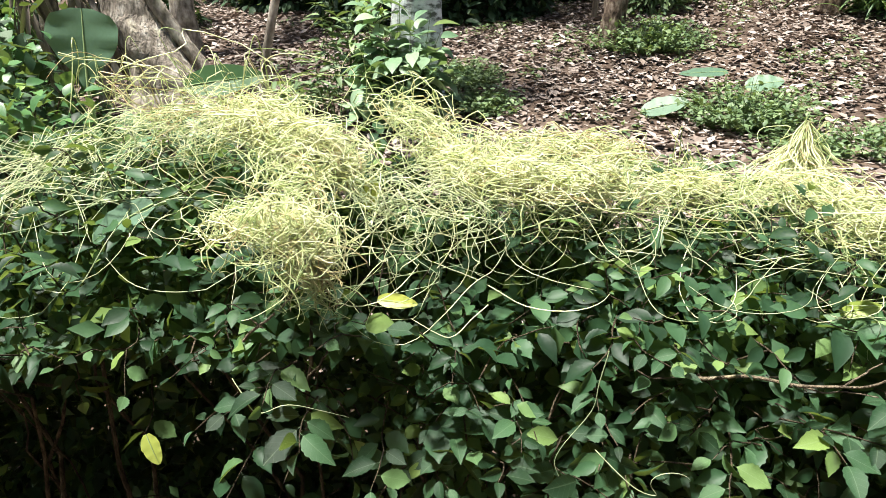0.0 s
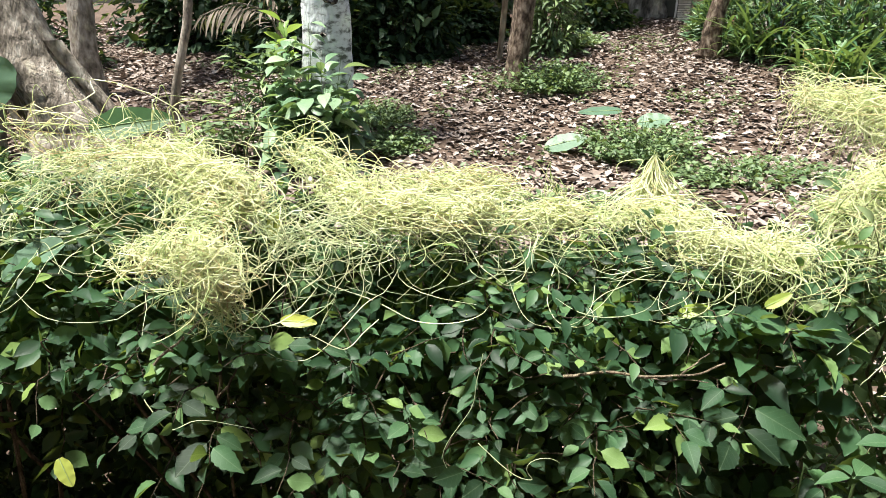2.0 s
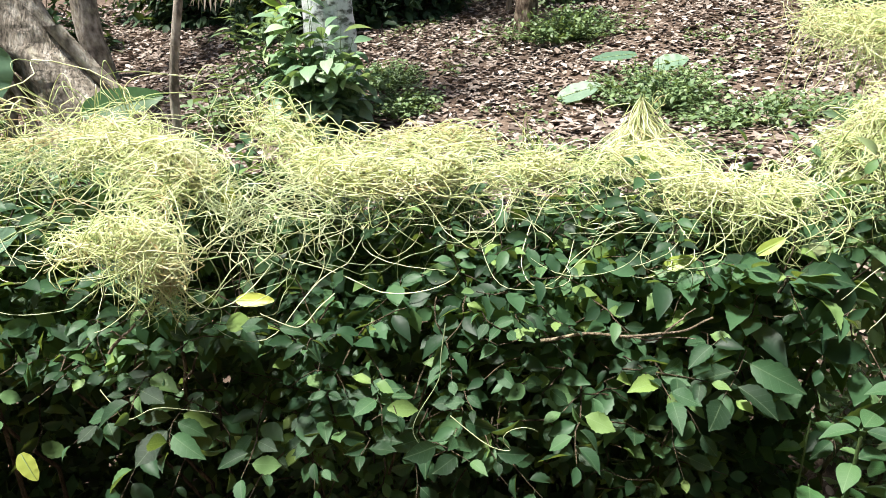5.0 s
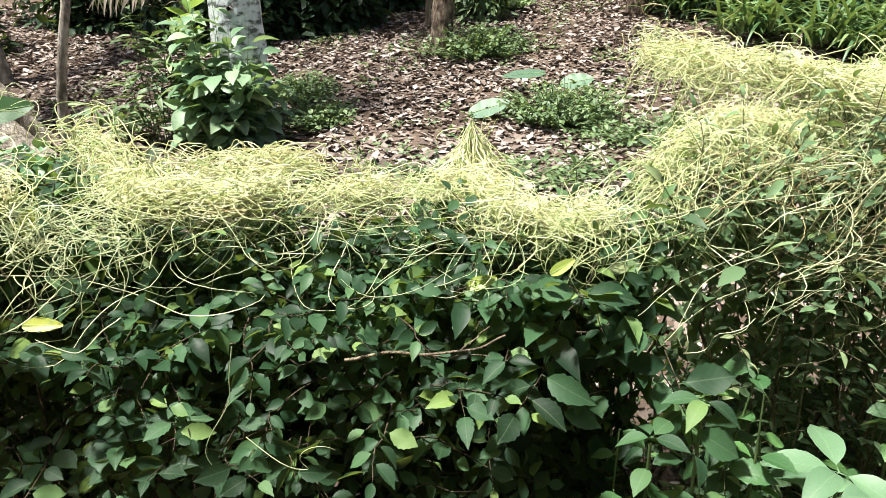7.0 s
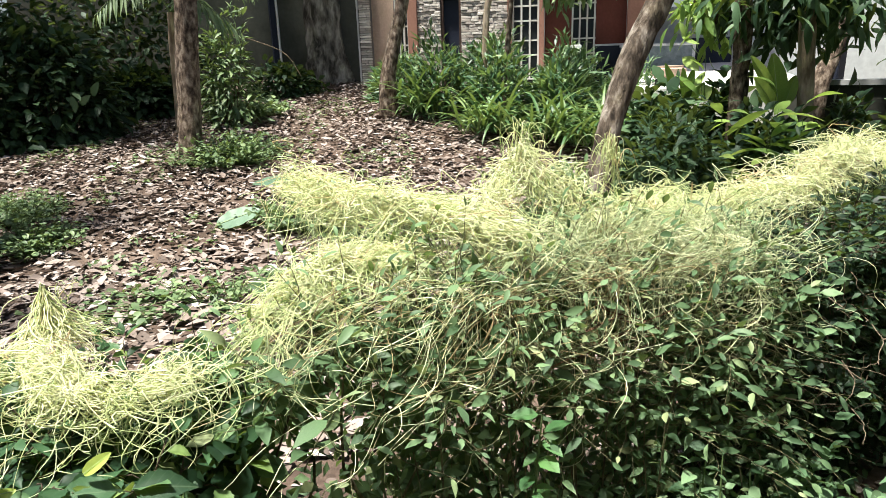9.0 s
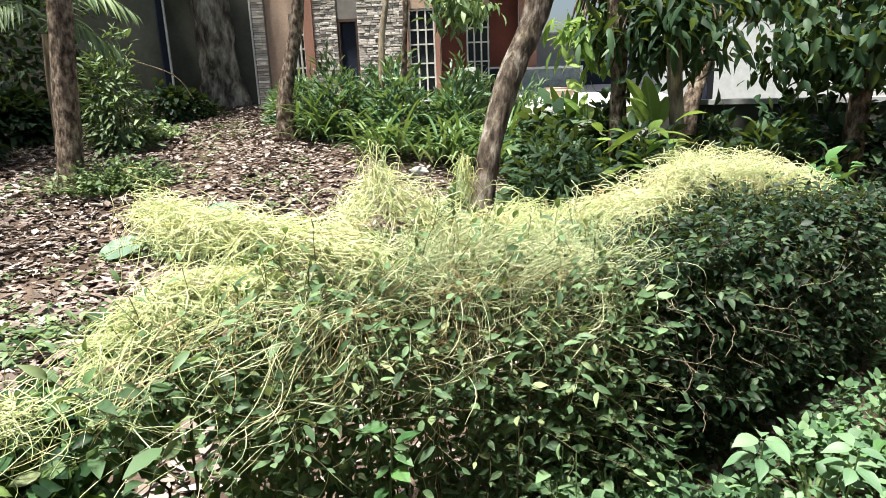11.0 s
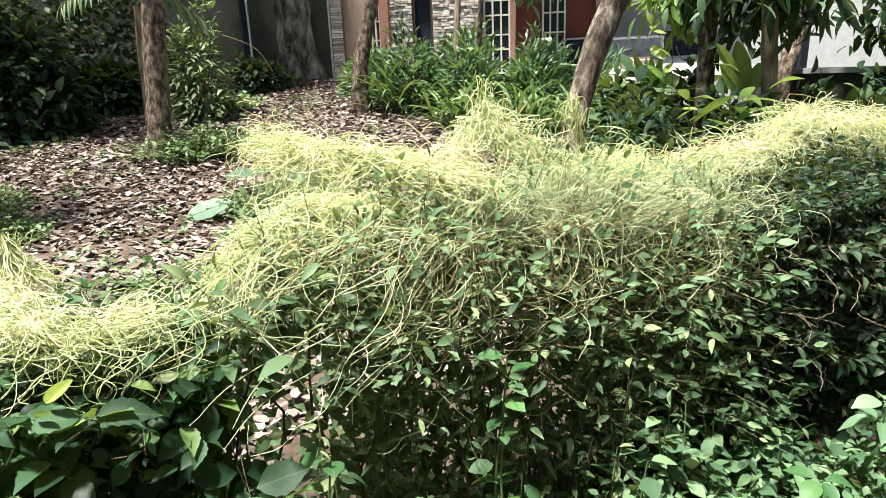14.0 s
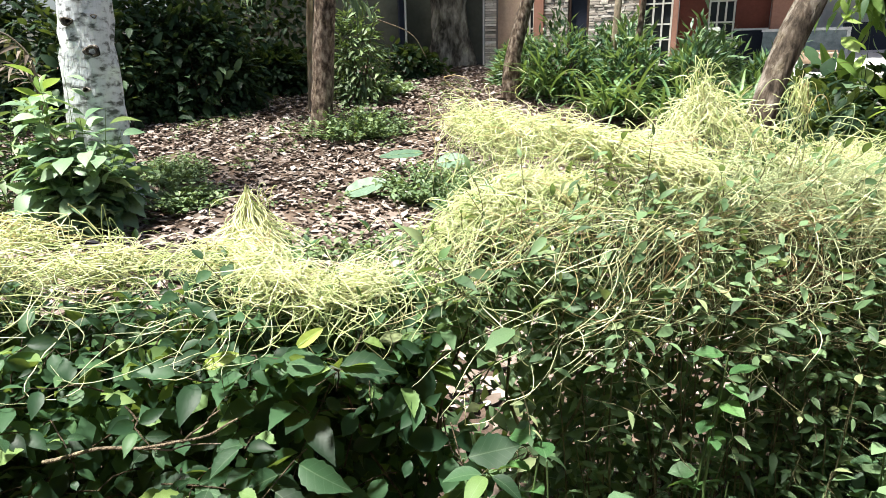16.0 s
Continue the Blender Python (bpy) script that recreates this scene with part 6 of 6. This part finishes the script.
# green sprigs all over the litter
def sprigs(n, xr, yr):
    x, y = rng.uniform(*xr, n), rng.uniform(*yr, n)
    k = noise_val(x * 1.3 + 4, y * 1.2) > 0.62
    x, y = np.repeat(x[k], 5), np.repeat(y[k], 5)
    m = len(x)
    a = rng.uniform(0, 2 * np.pi, m)
    P = np.stack([x, y, ground_z(x, y) + rng.uniform(0.02, 0.07, m)], -1) + rng.normal(size=(m, 3)) * np.array([0.04, 0.04, 0])
    D = unit(np.stack([np.cos(a), np.sin(a), rng.normal(size=m) * 0.3 + 0.25], -1))
    N = unit(np.array([0, 0, 1.0]) + rng.normal(size=(m, 3)) * 0.35)
    tagged(new("ground_sprigs", soup_mesh("ground_sprigs", *place_leaves(simple_leaf(0.5, 0.3, 0.2), P, D, N, 0.07 * rng.uniform(0.5, 1.3, m)), M_WEED)), "tiny green seedlings scattered over dry leaves", "weeds", kind="stuff")


sprigs(3400, (-4, 8.5), (2.5, 13))

# ---- house ----
HA, HB = Vector((7.24, 13.3, 0)), Vector((10.55, 10.5, 0))
HROT = math.degrees(math.atan2(HB.y - HA.y, HB.x - HA.x))
FLOOR = 1.05
house = thing("house", "house with stone-clad walls, terracotta pillars and a porch", "house", (HA.x, HA.y, 0), rot=HROT)


def hbox(name, u0, u1, v0, v1, z0, z1, mat, parent=None, label="", bevel=0.0):
    return part(name, box_bm(u0, u1, v0, v1, z0, z1, bevel), mat, parent or house, label)


M_CREAM = plain_mat("weathered_cream_paint", (0.55, 0.55, 0.50), (0.68, 0.67, 0.62), 5.0, 0.6)
M_TERRACE = plain_mat("pale_paving", (0.58, 0.57, 0.53), (0.74, 0.73, 0.70), 1.6, 0.85)
M_PEACH = plain_mat("peach_paint", (0.42, 0.30, 0.22), (0.52, 0.38, 0.29), 2.0, 0.75)
hbox("plinth", -1.7, 4.6, -1.0, 6.0, 0.2, FLOOR, M_PALECONC)
bm = box_bm(4.7, 7.4, -3.7, 3.0, 0.1, 1.2)
for v in bm.verts:
    if v.co.z > 1.0:
        v.co.z = 1.16 + (v.co.y + 3.7) * 0.075
part("terrace", bm, M_TERRACE, house, "pale sunlit paving sloping up to the house")
M_TILE = plain_mat("grey_tile", (0.16, 0.20, 0.21), (0.30, 0.35, 0.36), 9.0, 0.25)
parapet = hbox("parapet", 4.64, 6.04, -0.22, -0.12, FLOOR, 1.85, M_TILE, label="grey tiled parapet with a white cap")
hbox("cap", 4.62, 6.10, -0.24, -0.10, 1.85, 1.90, M_WHITE, parapet)
hbox("post", 6.04, 6.10, -0.22, -0.12, FLOOR, 1.85, M_WHITE, parapet)
M_MORTAR = plain_mat("dark_mortar", (0.16, 0.145, 0.13), (0.24, 0.22, 0.20), 6.0, 0.95)
stone_walls = []
for u0, u1 in [(0.31, 0.83), (1.28, 2.29)]:
    stone_walls.append((hbox("wall", u0, u1, 0.0, 0.2, FLOOR, 4.4, M_MORTAR, label="stone-clad wall"), u0, u1, 0.0))
hbox("wall", -1.7, -1.0, 0.0, 0.2, FLOOR, 4.4, M_CONCRETE)
stone_walls.append((hbox("pillar", -1.0, -0.74, -0.1, 0.2, FLOOR, 4.4, M_MORTAR, label="pale stone pillar"), -1.0, -0.74, -0.1))
hbox("wall", -0.74, -0.24, 0.02, 0.2, FLOOR, 4.4, M_PEACH)
hbox("pillar", 0.10, 0.31, -0.1, 0.15, FLOOR, 4.4, M_TERRACOTTA)
hbox("pillar", 2.29, 2.38, -0.06, 0.15, FLOOR, 4.4, M_TERRACOTTA)
hbox("pillar", 2.96, 3.06, -0.06, 0.15, FLOOR, 4.4, M_TERRACOTTA)
hbox("wall", 3.06, 3.63, 0.3, 0.5, FLOOR, 4.4, M_MAROON, label="maroon painted wall")
hbox("wall", 4.13, 4.76, 0.3, 0.5, FLOOR, 4.4, M_MAROON, label="maroon painted wall")
hbox("pillar", 4.76, 5.13, -0.1, 0.2, FLOOR, 4.4, M_TERRACOTTA)
hbox("dado", 4.13, 4.76, 0.24, 0.3, FLOOR, 1.9, M_NAVY, label="dark painted lower wall")
hbox("dado_rail", 4.13, 4.76, 0.225, 0.24, 1.9, 1.94, M_WHITE)
d1 = hbox("door", 0.88, 1.23, 0.12, 0.16, FLOOR, 3.05, M_NAVY, label="dark open door leaf")
for u0, u1 in ((0.83, 0.88), (1.23, 1.28)):
    hbox("door_frame", u0, u1, 0.0, 0.16, FLOOR, 3.05, M_FRAME, d1)
hbox("door_frame", 0.88, 1.23, 0.0, 0.12, 2.99, 3.05, M_FRAME, d1)
hbox("wall", 0.83, 1.28, 0.0, 0.2, 3.05, 4.4, M_MORTAR, label="stone-clad wall")
hbox("wall", 6.12, 6.95, 0.6, 0.8, FLOOR, 2.0, M_NAVY, label="low dark painted wall")
hbox("roof", -1.9, 7.5, -0.12, 6.2, 4.4, 4.6, M_ROOF)
# This roof is out of view, added so that the maroon wall falls in shade.
hbox("porch_roof", 3.0, 7.5, -1.7, -0.12, 4.38, 4.55, M_ROOF)
for u0, u1 in [(-0.24, 0.10), (2.38, 2.96), (3.63, 4.13)]:
    w = hbox("window", u0, u1, 0.1, 0.14, FLOOR + 0.2, 3.2, M_GLASS)
    hbox("wall", u0, u1, 0.02, 0.2, 3.2, 4.4, M_PEACH)
    n_bar = 2 if u1 - u0 < 0.3 else 4
    for k in range(n_bar):
        uu = u0 + (u1 - u0 - 0.045) * k / (n_bar - 1)
        hbox("window_frame", uu, uu + 0.035, 0.04, 0.1, FLOOR + 0.2, 3.2, M_CREAM, w)
    for zz in (FLOOR + 0.2, 1.75, 2.05, 2.45, 2.75, 3.155):
        hbox("window_frame", u0, u1, 0.05, 0.095, zz, zz + 0.03, M_CREAM, w)
part("downpipe", box_bm(-1.08, -1.04, -0.06, -0.02, FLOOR, 4.4, 0.012), M_WHITE, house, "white downpipe")

tree("slim dark tree with drooping leaves before the house", [(7.22, 9.3, gz(7.22, 9.3) - 0.1), (7.25, 9.25, 1.95), (7.32, 9.21, 2.96), (7.4, 9.2, 3.6)], [0.05, 0.045, 0.04, 0.03], M_BARK, (8.0, 8.75, 2.85), (0.55, 0.5, 0.3), 220, 0.26, M_WEED, leaf_form=leaf_shape(0.3, 0.3, 0.35))
tree("slim pale tree trunk before the stone wall", [(6.9, 9.5, gz(6.9, 9.5) - 0.1), (6.95, 9.45, 2.41), (7.04, 9.39, 2.96), (7.1, 9.4, 3.8)], [0.06, 0.055, 0.05, 0.04], M_BARK_PALE, (7.0, 9.6, 4.6), (0.8, 0.8, 0.5), 300)
meter = thing("meter_box", "small pale utility box on a post", "box", (8.81, 9.35, gz(8.81, 9.35)), rot=HROT)
part("post", box_bm(-0.03, 0.03, -0.03, 0.03, 0, 0.9, 0.006), M_CONCRETE, meter)
part("case", box_bm(-0.1, 0.1, -0.08, 0.06, 0.82, 1.2, 0.012), M_WHITE, meter)
bench = thing("stone_seat", "round pale stone seat on a dark drum", "seat", (9.25, 7.55, 1.14))
for nm, r, z0, z1, mt in (("drum", 0.2, 0.0, 0.17, M_CONCRETE), ("slab", 0.28, 0.17, 0.36, M_PEACH)):
    bm = bmesh.new()
    bmesh.ops.create_cone(bm, cap_ends=True, segments=28, radius1=r, radius2=r, depth=z1 - z0, matrix=Matrix.Translation((0, 0, (z0 + z1) / 2)))
    bmesh.ops.bevel(bm, geom=[e for e in bm.edges if len(e.link_faces) == 2 and e.calc_face_angle() > 1.0], offset=0.05 if nm == "slab" else 0.02, segments=3, affect="EDGES")
    part(nm, bm, mt, bench)

# garden walls and yard


def structure(name, bm, mat, label, loc=(0, 0, 0), rot=0.0):
    me = bpy.data.meshes.new(name)
    bm.to_mesh(me)
    bm.free()
    me.materials.append(mat)
    ob = new(name, me)
    ob.matrix_world = pose(*loc, 0, 0, rot)
    return tagged(ob, label, "wall", kind="structure")


M_PALEWALL = plain_mat("weathered_white_paint", (0.56, 0.61, 0.59), (0.70, 0.74, 0.72), 0.6, 0.8)
structure("wall_north", box_bm(-3.5, 2.9, 0, 0.2, 0.5, 4.4), M_STAINED, "stained grey concrete boundary wall", (3.2, 15.6, 0), -6)
pipe = thing("drain_pipe", "white drain pipe beside a dark post on a concrete wall", "pipe", (4.9, 15.3, 0.5))
part("post", box_bm(-0.10, 0.02, -0.02, 0.1, 0, 3.9, 0.008), M_NAVY, pipe, "dark post")
mesh_part("pipe", soup_mesh("pipe", *tubes(np.array([[[0.06, 0, z] for z in np.linspace(0, 3.9, 8)]]), np.full((1, 8), 0.028), 10), M_WHITE, True), pipe)
yard_post = thing("fence_post", "dark post beyond the low garden wall", "post", (11.15, 5.95, 0.0))
part("shaft", box_bm(-0.09, 0.09, -0.09, 0.09, 0, 2.3, 0.01), M_NAVY, yard_post)
part("cap", box_bm(-0.11, 0.11, -0.11, 0.11, 2.3, 2.35, 0.01), M_CONCRETE, yard_post)
vine = [(-0.7, 11.4, 0.78), (0.09, 10.75, 0.70), (0.55, 10.5, 0.66), (1.03, 10.65, 0.70), (1.34, 11.3, 0.84), (1.87, 11.35, 0.86)]
twig("long pale woody vine lying on the ground by the thicket", [vine], 0.016, M_DRYTWIG)
twig("long dry stick leaning out of the thicket", [[(3.2, 12.5, 2.3), (3.46, 12.41, 2.26), (4.25, 12.22, 1.96), (4.5, 12.2, 1.5)]], 0.014, M_DRYTWIG)
structure("wall_low", box_bm(-0.6, 9, 0, 0.2, -0.2, 1.2), M_CONCRETE, "low grey concrete garden wall", (9.85, 5.17, 0), -63)
structure("wall_cap", box_bm(-0.65, 9.05, -0.04, 0.24, 1.2, 1.27), M_PALECONC, "pale cap of the low garden wall", (9.85, 5.17, 0), -63)
structure("wall_white", box_bm(-5, 12, 0, 0.25, 0.0, 2.7), M_PALEWALL, "white painted wall in full daylight", (14.5, 8.5, 0), -50)
# Unseen wall, added to keep low sky light off the hedge's front.
structure("wall_south", box_bm(-14, 16, -0.3, 0, -0.2, 5.5), M_CONCRETE, "unseen wall added behind the camera to hold back sky light", (1, -2.3, 0), 0)


# ledge stones that clad the house walls, each a piece of its own
def ledge_stone():
    m, nt, b = node_mat("ledge_stone", 0.85, 0.25)
    tint = nt.nodes.new("ShaderNodeObjectInfo")
    col = ramp(nt, tint.outputs["Random"], [(0.0, (0.36, 0.32, 0.285)), (0.5, (0.56, 0.51, 0.46)), (1.0, (0.78, 0.73, 0.67))])
    grain = ramp(nt, noise_tex(nt, 9, 5), [(0.3, (0.75, 0.74, 0.72)), (0.7, (1.1, 1.1, 1.08))])
    nt.links.new(mix_col(nt, 0.8, col, grain, "MULTIPLY"), b.inputs["Base Color"])
    bump(nt, b, noise_tex(nt, 14, 5), 0.6, 0.01)
    return m


stone_rng = np.random.default_rng(31)
stone_bm = box_bm(-0.5, 0.5, -0.5, 0.5, -0.5, 0.5)
bmesh.ops.bevel(stone_bm, geom=stone_bm.edges[:], offset=0.09, segments=1, affect="EDGES")
stone_me = bpy.data.meshes.new("stone")
stone_bm.to_mesh(stone_me)
stone_bm.free()
stone_me.materials.append(ledge_stone())
for wall, u0, u1, face in stone_walls:
    z = FLOOR + 0.01
    while z < 3.6:
        hgt = stone_rng.uniform(0.04, 0.065)
        u = u0
        while u < u1 - 0.03:
            ln = min(stone_rng.uniform(0.09, 0.24), u1 - u)
            if u1 - u - ln < 0.06:
                ln = u1 - u
            out = stone_rng.uniform(0.015, 0.045)
            st = mesh_part("stone", stone_me, wall)
            st.matrix_basis = Matrix.Translation((u + ln / 2, face - out / 2 + 0.002, z + hgt / 2)) @ Matrix.Diagonal((ln - 0.008, out + 0.02, hgt - 0.008, 1))
            u += ln
        z += hgt
